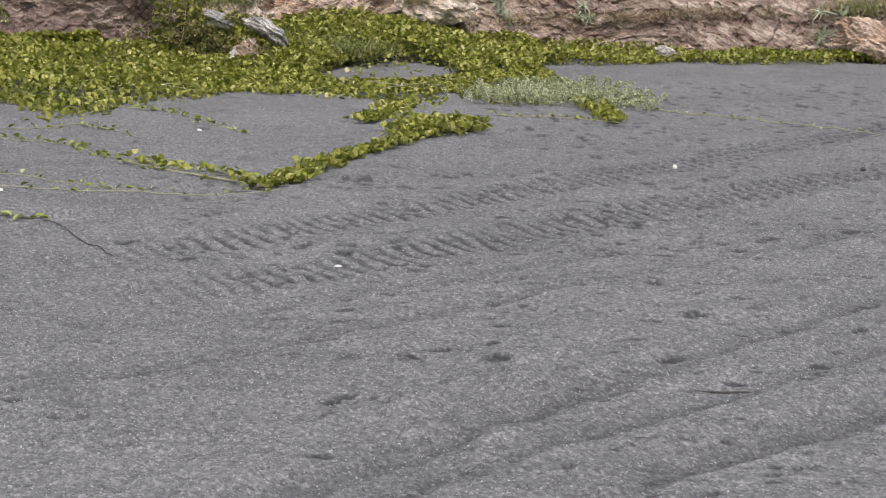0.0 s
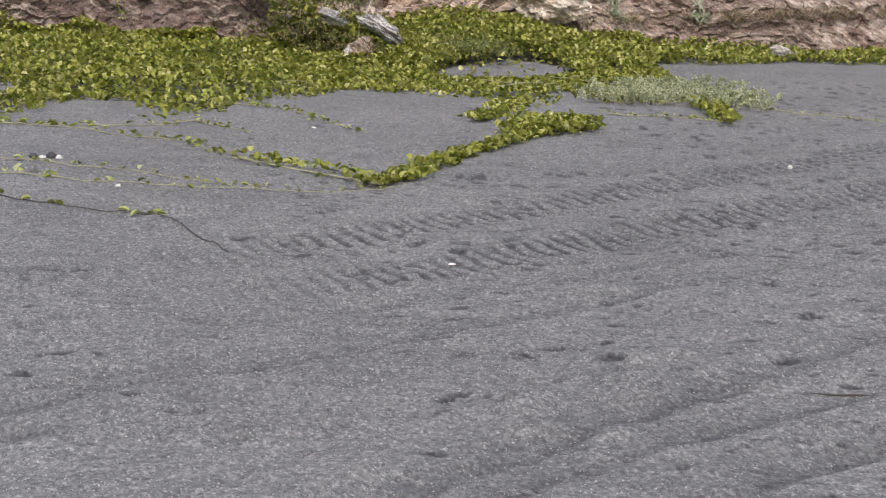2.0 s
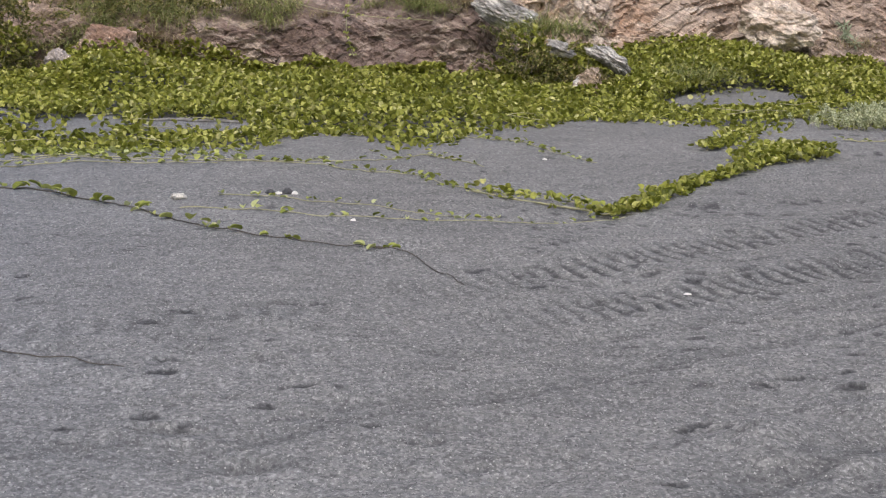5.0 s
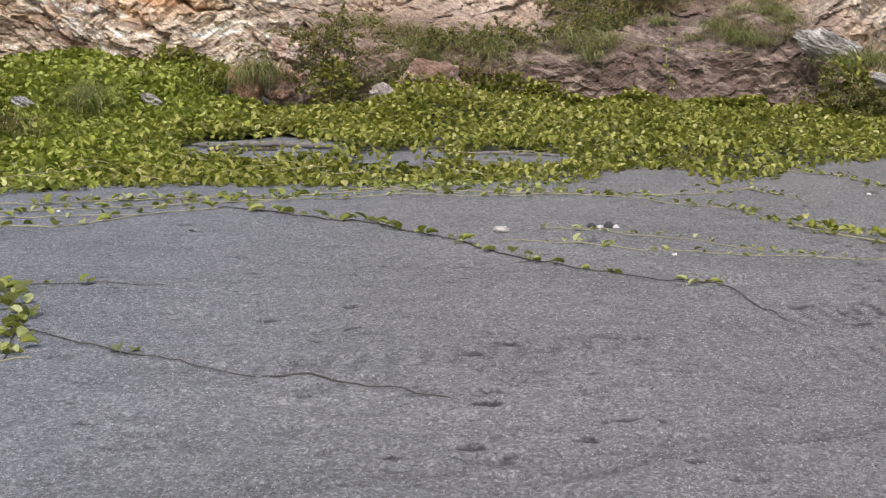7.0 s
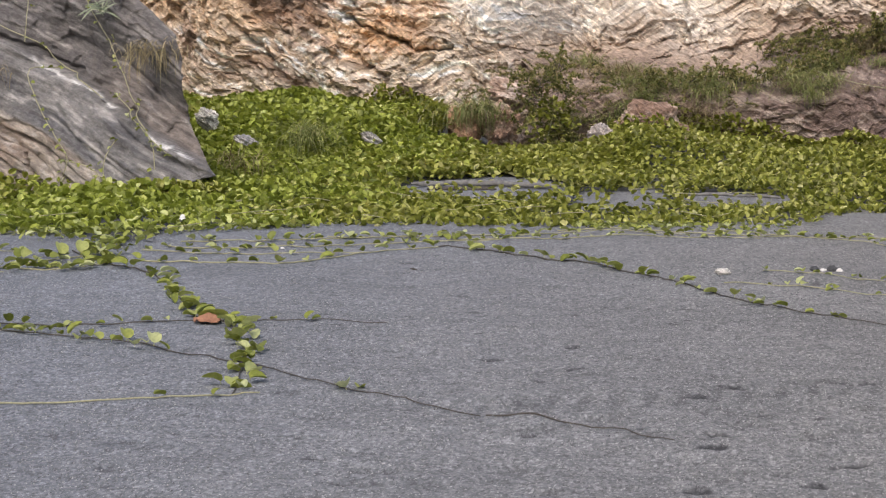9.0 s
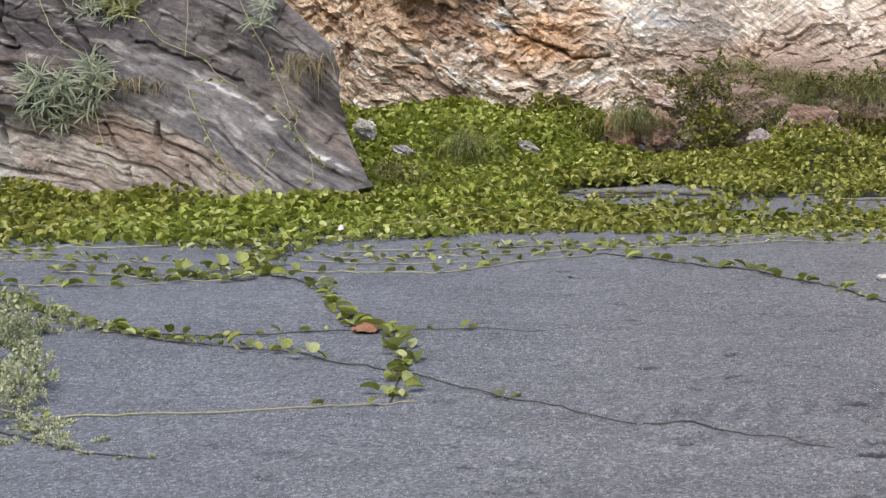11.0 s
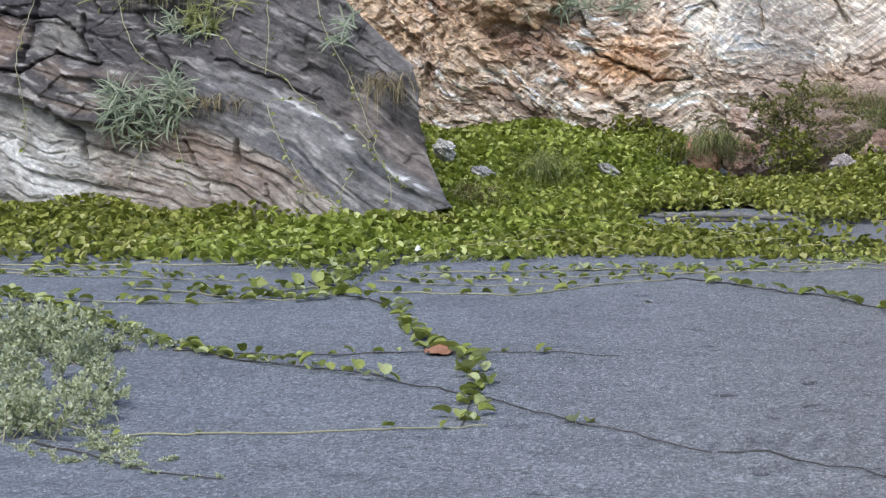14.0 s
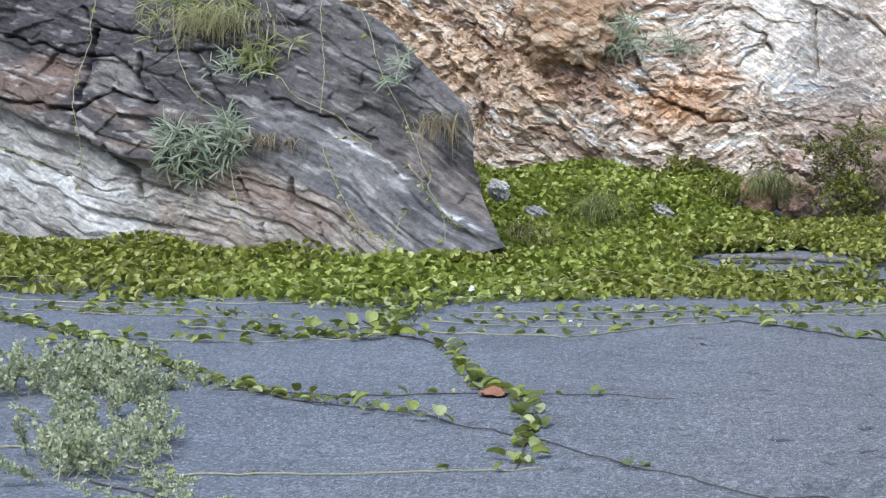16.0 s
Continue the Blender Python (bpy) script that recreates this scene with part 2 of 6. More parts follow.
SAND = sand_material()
ROCK = rock_material("cliff_rock", 1.7, 34.0, 0.85, 0.8)
ROCK_FINE = rock_material("outcrop_rock", 1.6, 25.0, 0.6, 0.5)
GREEN = [(0.0, (0.105, 0.118, 0.018)), (0.35, (0.225, 0.240, 0.036)), (0.70, (0.355, 0.360, 0.072)), (0.92, (0.460, 0.445, 0.140)), (1.0, (0.58, 0.55, 0.26))]
MAT_LEAF = leaf_material("creeper_leaf", GREEN, False, 0.33, 0.45, 0.4)
# brighter copy of the creeper leaf: light put into the colour of one stretch
LIT_LEAF = leaf_material("lit_creeper_leaf", [(p, (min(0.8, r * 1.08), min(0.8, g * 1.18), b * 1.05)) for p, (r, g, b) in GREEN], False, 0.33, 0.45, 0.4)
RUN_LEAF = leaf_material("runner_leaf", [(0.0, (0.15, 0.175, 0.028)), (0.45, (0.28, 0.305, 0.06)), (0.8, (0.40, 0.42, 0.14)), (1.0, (0.50, 0.52, 0.27))], True, 0.28, 0.45)
GREY_LEAF = leaf_material("silvery_leaf", [(0.0, (0.23, 0.25, 0.12)), (0.5, (0.44, 0.46, 0.28)), (1.0, (0.66, 0.67, 0.50))], False, 0.2, 0.7)
BLADE_GREEN = leaf_material("yellow_green_blade", [(0.0, (0.15, 0.17, 0.05)), (0.6, (0.30, 0.31, 0.11)), (1.0, (0.45, 0.42, 0.22))], True, 0.25, 0.55)
BLADE = leaf_material("silver_blade", [(0.0, (0.16, 0.19, 0.12)), (0.6, (0.30, 0.34, 0.24)), (1.0, (0.45, 0.45, 0.33))], True, 0.2, 0.6)
SHRUB_LEAF = leaf_material("shrub_leaf", [(0.0, (0.075, 0.085, 0.022)), (0.5, (0.19, 0.195, 0.052)), (0.8, (0.30, 0.275, 0.10)), (1.0, (0.36, 0.27, 0.15))], False, 0.25, 0.55)
GRASS = leaf_material("grass_blade", [(0.0, (0.17, 0.20, 0.07)), (0.5, (0.29, 0.32, 0.12)), (0.85, (0.42, 0.40, 0.19)), (1.0, (0.52, 0.44, 0.27))], False, 0.4, 0.6)
DRY = leaf_material("dry_grass", [(0.0, (0.17, 0.13, 0.07)), (0.6, (0.31, 0.25, 0.14)), (1.0, (0.44, 0.37, 0.23))], False, 0.35, 0.75)
STEM_PALE = plain_material("pale_stem", (0.25, 0.24, 0.13), (0.42, 0.39, 0.24), 60, 0.6)
STEM_DARK = plain_material("dark_stem", (0.040, 0.035, 0.030), (0.085, 0.072, 0.060), 60, 0.8)
WOOD = plain_material("driftwood_grey", (0.09, 0.085, 0.082), (0.24, 0.23, 0.22), 25, 0.9)
WHITE = plain_material("bleached_shell", (0.55, 0.53, 0.50), (0.80, 0.78, 0.75), 60, 0.6)
DARK_STONE = plain_material("dark_pebble", (0.025, 0.025, 0.028), (0.07, 0.07, 0.075), 60, 0.7)
GRIT = leaf_material("sand_grains", [(0.0, (0.05, 0.05, 0.055)), (0.45, (0.12, 0.12, 0.125)), (0.72, (0.25, 0.25, 0.25)), (1.0, (0.43, 0.425, 0.42))], False, 0.0, 0.8)
BROWN_LEAF = plain_material("withered_leaf", (0.20, 0.085, 0.045), (0.34, 0.17, 0.10), 40, 0.75)

# ================= the beach =================
SLOPE = 0.0875          # the beach climbs towards the cliff


def line_coords(x, y, a, b):
    """Along and across a straight line from a to b."""
    d = np.array(b, float) - np.array(a, float)
    length = np.hypot(*d)
    d /= length
    return (x - a[0]) * d[0] + (y - a[1]) * d[1], -(x - a[0]) * d[1] + (y - a[1]) * d[0], length


def base_height(x, y):
    """The beach without its marks: a slope, flat behind the cliff and at the sea, with banks of soil under the cliff."""
    x, y = np.asarray(x, float), np.asarray(y, float)
    z = SLOPE * np.clip(y, -14, 24)
    z = z + 0.33 * smooth(16.9, 20.3, y) * smooth(-2.5, -3.9, x) * smooth(-16, -12, x)
    z = z + 0.16 * smooth(18.6, 20.2, y) * smooth(2.3, 3.3, x) * smooth(5.6, 4.0, x)
    z = z + 0.20 * np.exp(-((x + 1.45) / 0.45) ** 2) * smooth(17.4, 19.2, y) * smooth(24, 21, y)
    return z + 0.012 * fbm(x * 0.9, y * 0.9, 0, 3, 5)


# prints in the trodden sand: place, and half their width in centimetres
FOOTPRINTS = [
    (0.93, 9.16, 6.1), (1.11, 8.7, 5.8), (0.75, 6.68, 3.4), (1.5, 8.54, 2.9), (1.82, 8.86, 4.6), (1.99, 8.82, 3), (1.45, 8.15, 6.6), (1.6, 7.8, 5.8), (1.57, 7.45, 6.1),
    (1.87, 7.43, 5.6), (1.48, 6.82, 2.1), (1.64, 6.8, 3), (1.76, 6.87, 5.2), (1.45, 6.09, 4.2), (1.28, 6.22, 3.4), (1.12, 5.55, 4.2), (0.87, 5.88, 3.2), (0.33, 6.26, 3.8),
    (2.24, 9.36, 3.6), (2.78, 9.79, 4), (3.05, 9.92, 5.4), (3.34, 9.93, 5.5), (3.08, 9.28, 5.1), (3.75, 10.46, 5.8), (3.38, 10.41, 5.7), (3.31, 9.49, 7.9), (4.13, 10.41, 5.8),
    (3.63, 9.08, 3.8), (3.88, 9.15, 6.5), (3.62, 8.85, 5.6), (2.87, 8.87, 4.3), (2.57, 9.16, 3.8), (2.95, 8.05, 4.5), (2.66, 7.84, 3.3), (2.67, 7.29, 4.6), (2.87, 7.36, 6.3),
    (3.14, 7.42, 5.8), (2.92, 7.04, 5), (3.61, 7.49, 6.6), (3.38, 7.03, 4.1), (3.1, 6.77, 4.9), (3, 6.51, 5.7), (2.62, 6.3, 4.1), (2.52, 6.64, 5.7), (2.32, 6.45, 4.1),
    (2.34, 6.74, 3.3), (2.1, 6.84, 7.6), (1.97, 6.99, 4.8), (1.81, 6.47, 8.1), (1.92, 6.68, 4.6), (2.09, 6.08, 3.4), (2.43, 5.3, 3.9), (4.37, 9.32, 6.7), (2.46, 6.92, 4.9)]
FOOTPRINTS_B = [
    (-0.33, 7.27, 4.5), (-0.34, 7.05, 5.8), (-0.99, 7.18, 3.5), (-0.36, 6.4, 4.8), (-0.24, 6.28, 3.4), (-0.6, 6.29, 3.5), (-0.92, 5.86, 3.3), (-0, 6.51, 4.5), (0.11, 6.77, 6.5),
    (-0.17, 7.65, 2.6), (0.03, 7.62, 4.1), (-1.04, 9.1, 3.7), (-1.35, 8.75, 6), (-0.44, 7.96, 4.9), (-0.31, 8.24, 3.9), (0.08, 8.42, 4.6), (0.21, 8.42, 3.4)]


def marks(x, y):
    """Wheel ruts, tyre ribs, footprints and ripples in the sand, with their painted shade."""
    z = 0.006 * fbm(x * 4, y * 4, 0, 3, 11) + 0.003 * fbm(x * 22, y * 22, 0, 2, 12)
    sand_shade = np.zeros(x.shape)
    walked = smooth(-2.0, 1.2, x) * smooth(15.5, 11, y)
    z = z + walked * 0.012 * fbm(x * 3.2, y * 5.5, 0.5, 2, 21)
    # ribbed tyre tracks
    for a, b, half, mid, depth, pitch_len in (((0.53, 8.59), (7.06, 14.25), 0.17, -0.07, 0.007, 0.102), ((0.69, 7.8), (6.23, 12.15), 0.18, -0.04, 0.007, 0.102), ((-1.9, 7.35), (0.35, 8.37), 0.15, 0.0, 0.007, 0.135)):
        s, w, length = line_coords(x, y, a, b)
        band = smooth(half + 0.08, half - 0.06, np.abs(w - mid + 0.03 * np.sin(s * 0.9))) * smooth(-0.3, 1.0, s) * smooth(length + 0.4, length - 0.4, s)
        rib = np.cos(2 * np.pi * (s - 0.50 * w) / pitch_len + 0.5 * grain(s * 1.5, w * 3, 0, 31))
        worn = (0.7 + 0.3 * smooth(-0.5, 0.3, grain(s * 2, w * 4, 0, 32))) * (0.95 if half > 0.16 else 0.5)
        sand_shade = np.maximum(sand_shade, band * smooth(0.3, -0.9, rib) * worn)
        z = z + band * depth * (rib * worn - 0.5)
        z = z + 0.010 * np.exp(-((np.abs(w - mid) - half - 0.07) / 0.07) ** 2) * smooth(-0.3, 0.3, s) * smooth(length + 0.4, length - 0.4, s)
    # smooth wheel ruts: a crisp near lip, then a drop that fills up gently on the far side
    for a, b, h, fill in (((0.75, 4.94), (4.68, 8.4), 0.022, 0.065), ((0.96, 4.95), (4.27, 7.34), 0.020, 0.055), ((1.63, 4.95), (4.27, 6.75), 0.030, 0.085), ((-0.3, 5.88), (5.3, 9.94), 0.014, 0.06), ((-1.6, 5.4), (0.7, 6.71), 0.010, 0.06), ((0.49, 7.15), (3.24, 8.84), 0.010, 0.05)):
        s, w, length = line_coords(x, y, a, b)
        w = w + 0.022 * grain(s * 1.1, 0, 0, 41) + 0.008 * grain(s * 5, 0, 0, 44)
        ends = smooth(-0.6, 0.4, s) * smooth(length + 0.6, length - 0.5, s)
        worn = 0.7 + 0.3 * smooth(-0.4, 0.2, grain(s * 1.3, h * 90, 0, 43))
        sand_shade = np.maximum(sand_shade, 0.9 * ends * worn * min(1.0, h / 0.018) * smooth(-0.02, 0.03, w) * np.exp(-np.maximum(w, 0) / (1.3 * fill)))
        z = z + ends * h * worn * (0.6 * smooth(0.0, 0.30, w) * smooth(0.7, 0.3, w) - 0.6 * smooth(-0.04, 0.03, w) * np.exp(-np.maximum(w - 0.02, 0) / (2 * fill)))
    # footprints
    rng = np.random.RandomState(4)
    for px, py, half in FOOTPRINTS + FOOTPRINTS_B:
        turn, ln, wd, dp = rng.uniform(-0.3, 0.4), 0.0105 * half, min(0.05, 0.010 * half) * rng.uniform(0.45, 0.7), rng.uniform(0.006, 0.010)
        sel = (np.abs(x - px) < 0.5) & (np.abs(y - py) < 0.5)
        dx, dy = x[sel] - px, y[sel] - py
        u, v = dx * math.cos(turn) + dy * math.sin(turn), -dx * math.sin(turn) + dy * math.cos(turn)
        r = np.sqrt((u / ln) ** 2 + (v / (wd * (1 + 0.25 * u / ln))) ** 2 + 1e-9) + 0.10 * grain(dx * 18, dy * 18, px, 45)
        sand_shade[sel] = np.maximum(sand_shade[sel], 1.0 * smooth(1.2, 0.75, r))
        z[sel] += -dp * smooth(1.05, 0.55, r) + 0.4 * dp * np.exp(-((r - 1.3) / 0.25) ** 2)
    # smaller scuffs all over the trodden part
    for k in range(4600):
        px, py = rng.uniform(-2.5, 8.0), 5 + 12.5 * rng.rand() ** 1.1
        if px < 1.2 and rng.rand() < 0.93 or py < 8.0 and rng.rand() < 0.6 or py > 11.5 and rng.rand() < (0.2 if px > 3.8 else 0.93):
            continue
        turn, ln, wd, dp = rng.uniform(-0.3, 0.7), rng.uniform(0.02, 0.055), rng.uniform(0.010, 0.022), rng.uniform(0.002, 0.005)
        ln, wd = ln * (1 + 0.04 * (py - 6)), wd * (1 + 0.07 * (py - 6))
        sel = (np.abs(x - px) < 0.3) & (np.abs(y - py) < 0.3)
        dx, dy = x[sel] - px, y[sel] - py
        u, v = dx * math.cos(turn) + dy * math.sin(turn), -dx * math.sin(turn) + dy * math.cos(turn)
        r = np.sqrt((u / ln) ** 2 + (v / wd) ** 2 + 1e-9) + 0.1 * grain(dx * 25, dy * 25, px, 46)
        sand_shade[sel] = np.maximum(sand_shade[sel], 0.9 * min(1.0, dp / 0.0035) * smooth(1.15, 0.6, r))
        z[sel] += -dp * smooth(1.05, 0.4, r) + 0.45 * dp * np.exp(-((r - 1.35) / 0.3) ** 2)
    # soft, blown-over prints
    for k in range(46):
        px, py = rng.uniform(-2.4, 0.7), rng.uniform(5.5, 7.9)
        ln, wd, dp, turn = rng.uniform(0.06, 0.13), rng.uniform(0.04, 0.075), rng.uniform(0.006, 0.012), rng.uniform(-0.2, 0.6)
        sel = (np.abs(x - px) < 0.4) & (np.abs(y - py) < 0.4)
        dx, dy = x[sel] - px, y[sel] - py
        u, v = dx * math.cos(turn) + dy * math.sin(turn), -dx * math.sin(turn) + dy * math.cos(turn)
        r = np.sqrt((u / ln) ** 2 + (v / wd) ** 2 + 1e-9) + 0.25 * grain(dx * 16, dy * 16, px, 47)
        sand_shade[sel] = np.maximum(sand_shade[sel], 0.42 * smooth(1.3, 0.3, r))
        z[sel] += -dp * smooth(1.2, 0.2, r) + 0.4 * dp * np.exp(-((r - 1.45) / 0.35) ** 2)
    # wide soft hollows
    for px, py, rad in ((1.37, 5.69, 0.11), (1.77, 6, 0.09), (2.13, 6.28, 0.11), (1.02, 5.31, 0.07), (3.18, 8.51, 0.11), (2.56, 8.96, 0.11), (1.96, 6.55, 0.08), (1.12, 7.02, 0.07), (1.58, 5.96, 0.06), (3.92, 8.92, 0.11), (-0.08, 5.89, 0.09), (-0.97, 6.71, 0.08), (-0.59, 6.07, 0.06), (-1.55, 6.2, 0.09)):
        r2 = ((x - px) ** 2 + (y - py) ** 2) / rad ** 2
        z = z - 0.016 * np.exp(-r2)
        sand_shade = np.maximum(sand_shade, 0.5 * np.exp(-r2 * 1.2) * (0.7 + 0.3 * grain(x * 14, y * 10, 0, 48)))
    # low heaps pushed up between the ruts
    for px, py, hh, rad in ((1.51, 6.06, 0.026, 0.12), (1.87, 6.31, 0.024, 0.11), (2.19, 6.73, 0.024, 0.10), (1.7, 5.77, 0.02, 0.10), (2.61, 6.94, 0.022, 0.11), (3.27, 7.41, 0.02, 0.14), (2.51, 7.15, 0.016, 0.10), (3.42, 8.51, 0.016, 0.12)):
        r2 = ((x - px) ** 2 + (0.8 * (y - py)) ** 2) / rad ** 2
        z = z + hh * np.exp(-r2)
        sand_shade = sand_shade * (1 - 0.8 * np.exp(-r2 * 1.5))
    # patchy darkening that paints the shading of low undulations and wind ripples
    sand_shade = np.maximum(sand_shade, walked * 0.16 * smooth(0.12, 0.5, fbm(x * 2.2, y * 5, 0.5, 4, 22)))
    sand_shade = np.maximum(sand_shade, 0.15 * smooth(0.2, 0.55, fbm(x * 3, y * 7, 1.5, 4, 23)))
    return z, sand_shade


def full_height(x, y):
    x, y = np.asarray(x, float), np.asarray(y, float)
    return base_height(x, y) + marks(x, y)[0]


def ground_z(x, y):
    return float(base_height(np.array([x]), np.array([y]))[0])


def inside(px, py, poly):
    hit = np.zeros(px.shape, bool)
    for (x0, y0), (x1, y1) in zip(poly, poly[1:] + poly[:1]):
        cross = (y0 > py) != (y1 > py)
        hit ^= cross & (px < (x1 - x0) * (py - y0) / (y1 - y0 + 1e-12) + x0)
    return hit


MAT_OUTLINE = [
    (-10.5, 12.7), (-7.26, 12.85), (-5.5, 13.09), (-4.85, 12.96), (-4.2, 12.1), (-4.08, 12.96), (-3.1, 13.5), (-2.4, 13.72), (-1.2, 13.82),
    (-0.22, 13.72), (0.1, 14.1), (0.4, 15.0), (0.72, 14.9), (0.78, 14.0), (1.16, 14.05), (1.4, 14.95), (1.97, 15.29), (2.49, 16.04), (2.96, 15.51), (3.22, 15.33),
    (3.43, 15.04), (3.74, 15.11), (3.89, 15.38), (4.15, 15.5), (4.57, 15.32), (4.88, 15.45), (5.09, 15.98), (5.3, 17.03), (5.4, 18.27), (5.7, 19.0), (6.05, 19.0), (6.55, 18.9), (7.0, 19.3), (8.3, 19.65), (11, 19.9), (11, 21.2), (-10.5, 21.2)]
SAND_GAPS = [
    [(3.2, 17.5), (3.7, 18.5), (4.24, 18.9), (4.66, 18.4), (4.45, 17.5), (3.82, 17.0), (3.3, 16.95)],
    [(4.84, 18.02), (5, 18.71), (5.21, 18.67), (5.15, 17.94), (4.93, 17.72)],
    [(3.8, 15.88), (4.16, 16.17), (4.21, 15.5), (3.87, 15.27)],
    [(-3.1, 15.7), (-3.15, 16.75), (-2.65, 17.4), (-1.85, 16.7), (-1.8, 15.6), (-2.5, 15.3)],
    [(-1.7, 15.0), (-1.8, 16.0), (-1.2, 16.4), (-1.0, 15.7), (-1.0, 14.9)],
    [(-0.9, 15.1), (-0.95, 15.9), (-0.15, 16.05), (-0.15, 15.0)]]


def build_ground():
    az = np.concatenate([np.arange(radians(-32), radians(28.5), 0.00095), np.linspace(radians(28.5), radians(328), 56, endpoint=False)])
    rr = np.concatenate([[0.02, 0.8, 1.8, 2.8, 3.6], np.exp(np.arange(math.log(4.3), math.log(11.0), 0.0032)), np.exp(np.arange(math.log(11.0), math.log(24), 0.0062)), [25, 28, 34, 45, 70, 120, 250, 600, 1500]])
    r, a = np.meshgrid(rr, az, indexing="ij")
    x, y = r * np.sin(a), r * np.cos(a)
    z = base_height(x, y)
    x1, y1 = x.ravel(), y.ravel()
    z = z.ravel()
    near = (y1 > 3) & (y1 < 23) & (np.abs(x1) < 14)
    lift, mark_shade = marks(x1[near], y1[near])
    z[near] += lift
    sand_shade = np.zeros(len(z))
    sand_shade[near] = mark_shade
    # litter marks sand darkened under the creeper, painting the shade between its leaves
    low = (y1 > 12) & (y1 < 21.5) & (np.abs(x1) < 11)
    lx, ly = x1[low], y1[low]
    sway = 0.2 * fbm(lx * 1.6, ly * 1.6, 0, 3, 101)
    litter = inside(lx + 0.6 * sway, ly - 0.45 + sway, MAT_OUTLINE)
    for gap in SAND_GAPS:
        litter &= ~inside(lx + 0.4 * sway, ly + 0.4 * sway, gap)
    sand_shade[low] = np.maximum(sand_shade[low], 0.9 * litter)
    me = mesh_of("ground", np.stack([x1, y1, z], 1), grid_faces(len(rr), len(az), True)[:, ::-1], 4, SAND, True, np.repeat(sand_shade[:, None], 3, 1))
    ob = new("ground", me)
    return tagged(ob, "grey volcanic beach sand with tyre tracks and footprints", "sand", kind="structure")


build_ground()


def build_grit():
    """Coarse light and dark grains lying on the sand."""
    rng = np.random.RandomState(12)
    n = 150000
    a, r = rng.uniform(radians(-31), radians(27.5), n), 4.6 + 9.4 * rng.rand(n) ** 0.8
    x, y = r * np.sin(a), r * np.cos(a)
    keep = rng.rand(n) < 0.55 + 0.45 * smooth(-0.3, 0.3, fbm(x * 1.5, y * 1.5, 0, 2, 13))
    x, y = x[keep], y[keep]
    n = len(x)
    z, mark_shade = marks(x, y)
    z = z + base_height(x, y)
    # no grains where the painted shade of the marks is darkest
    dry = mark_shade < 0.6
    x, y, z = x[dry], y[dry], z[dry]
    n = len(x)
    v = np.array([(1, 0, 0), (-0.5, 0.87, 0), (-0.5, -0.87, 0), (0.1, 0, 0.85)]) - np.array([0, 0, 0.2])
    f = np.array([(0, 1, 3), (1, 2, 3), (2, 0, 3)])
    vv, ff = scattered((v, f), np.stack([x, y, z], 1), rng.uniform(0, 6.28, n), rng.uniform(0.002, 0.0055, n))
    ob = new("sand_grit", mesh_of("sand_grit", vv, ff, 3, GRIT, False))
    tagged(ob, "coarse light and dark grains strewn over grey sand", "grit", kind="stuff")



build_grit()

# ================= the cliff =================
def blend(c, colour, w):
    w = np.clip(w, 0, 1)[..., None]
    return c * (1 - w) + np.array(colour) * w


def cliff_front(x):
    """Where the foot of the cliff runs, as y over x."""
    y = 20.6 + 0.12 * np.sin(x * 0.8 + 1) + 0.0 * x
    y = y - 1.35 * np.exp(-((x - 1.6) / 1.5) ** 2) - 0.35 * np.exp(-((x + 1.0) / 1.2) ** 2)
    y = y - 0.35 * smooth(4, 8, x)
    return y


def facets(u, v, seed, slope=1.0):
    """Broken faces: each cell is a tilted plane. Returns border distance, a number per cell and the height."""
    iu, iv = np.floor(u), np.floor(v)
    f1, f2 = np.full(u.shape, 9.0), np.full(u.shape, 9.0)
    ident, hgt, zero = np.zeros(u.shape), np.zeros(u.shape), np.zeros(u.shape)
    for a in (-1, 0, 1):
        for b in (-1, 0, 1):
            ru, rv = hashed(iu + a, iv + b, zero, seed), hashed(iu + a, iv + b, zero + 1, seed)
            du, dv = u - (iu + a + 0.1 + 0.8 * ru), v - (iv + b + 0.1 + 0.8 * rv)
            d = np.hypot(du, dv)
            near = d < f1
            f2 = np.where(near, f1, np.minimum(f2, d))
            k = hashed(iu + a, iv + b, zero + 2, seed)
            gu, gv = hashed(iu + a, iv + b, zero + 3, seed) - 0.5, hashed(iu + a, iv + b, zero + 4, seed) - 0.5
            ident = np.where(near, k, ident)
            hgt = np.where(near, slope * 2 * (gu * du + gv * dv), hgt)
            f1 = np.where(near, d, f1)
    return f2 - f1, ident, hgt


def beds(along, s, thick, seed, depth, groove, wave=1.0):
    """Relief of layered stone: every bed stands a little further out or in than its neighbours, with open joints between."""
    t = s / thick + 0.45 * grain(along * 0.8, s * 1.5, 0, seed + 1)
    low = np.floor(t)
    f = t - low
    here = grain(along * wave, low * 7.31, 0, seed + 2)
    above = grain(along * wave, (low + 1) * 7.31, 0, seed + 2)
    step = here + (above - here) * smooth(0.80, 1.0, f)
    joint = smooth(0.16, 0.0, np.minimum(f, 1 - f)) * smooth(-0.1, 0.45, grain(along * 1.7 * wave, low * 3.7 + 0.5, 0, seed + 3))
    return depth * step + groove * joint


def split_line(x, h, points, width, seed=0):
    """1 on a ragged crack along the points, 0 beyond its width."""
    best = np.full(x.shape, 9.0)
    wob = 0.025 * fbm(x * 7, h * 7, seed, 3, 120 + seed)
    for a, b in zip(points[:-1], points[1:]):
        d, w, length = line_coords(x, h, a, b)
        best = np.minimum(best, np.hypot(w + wob, np.maximum(np.maximum(-d, d - length), 0)))
    return np.exp(-(best / width) ** 2)


CLIFF_Z = SLOPE * 20.4


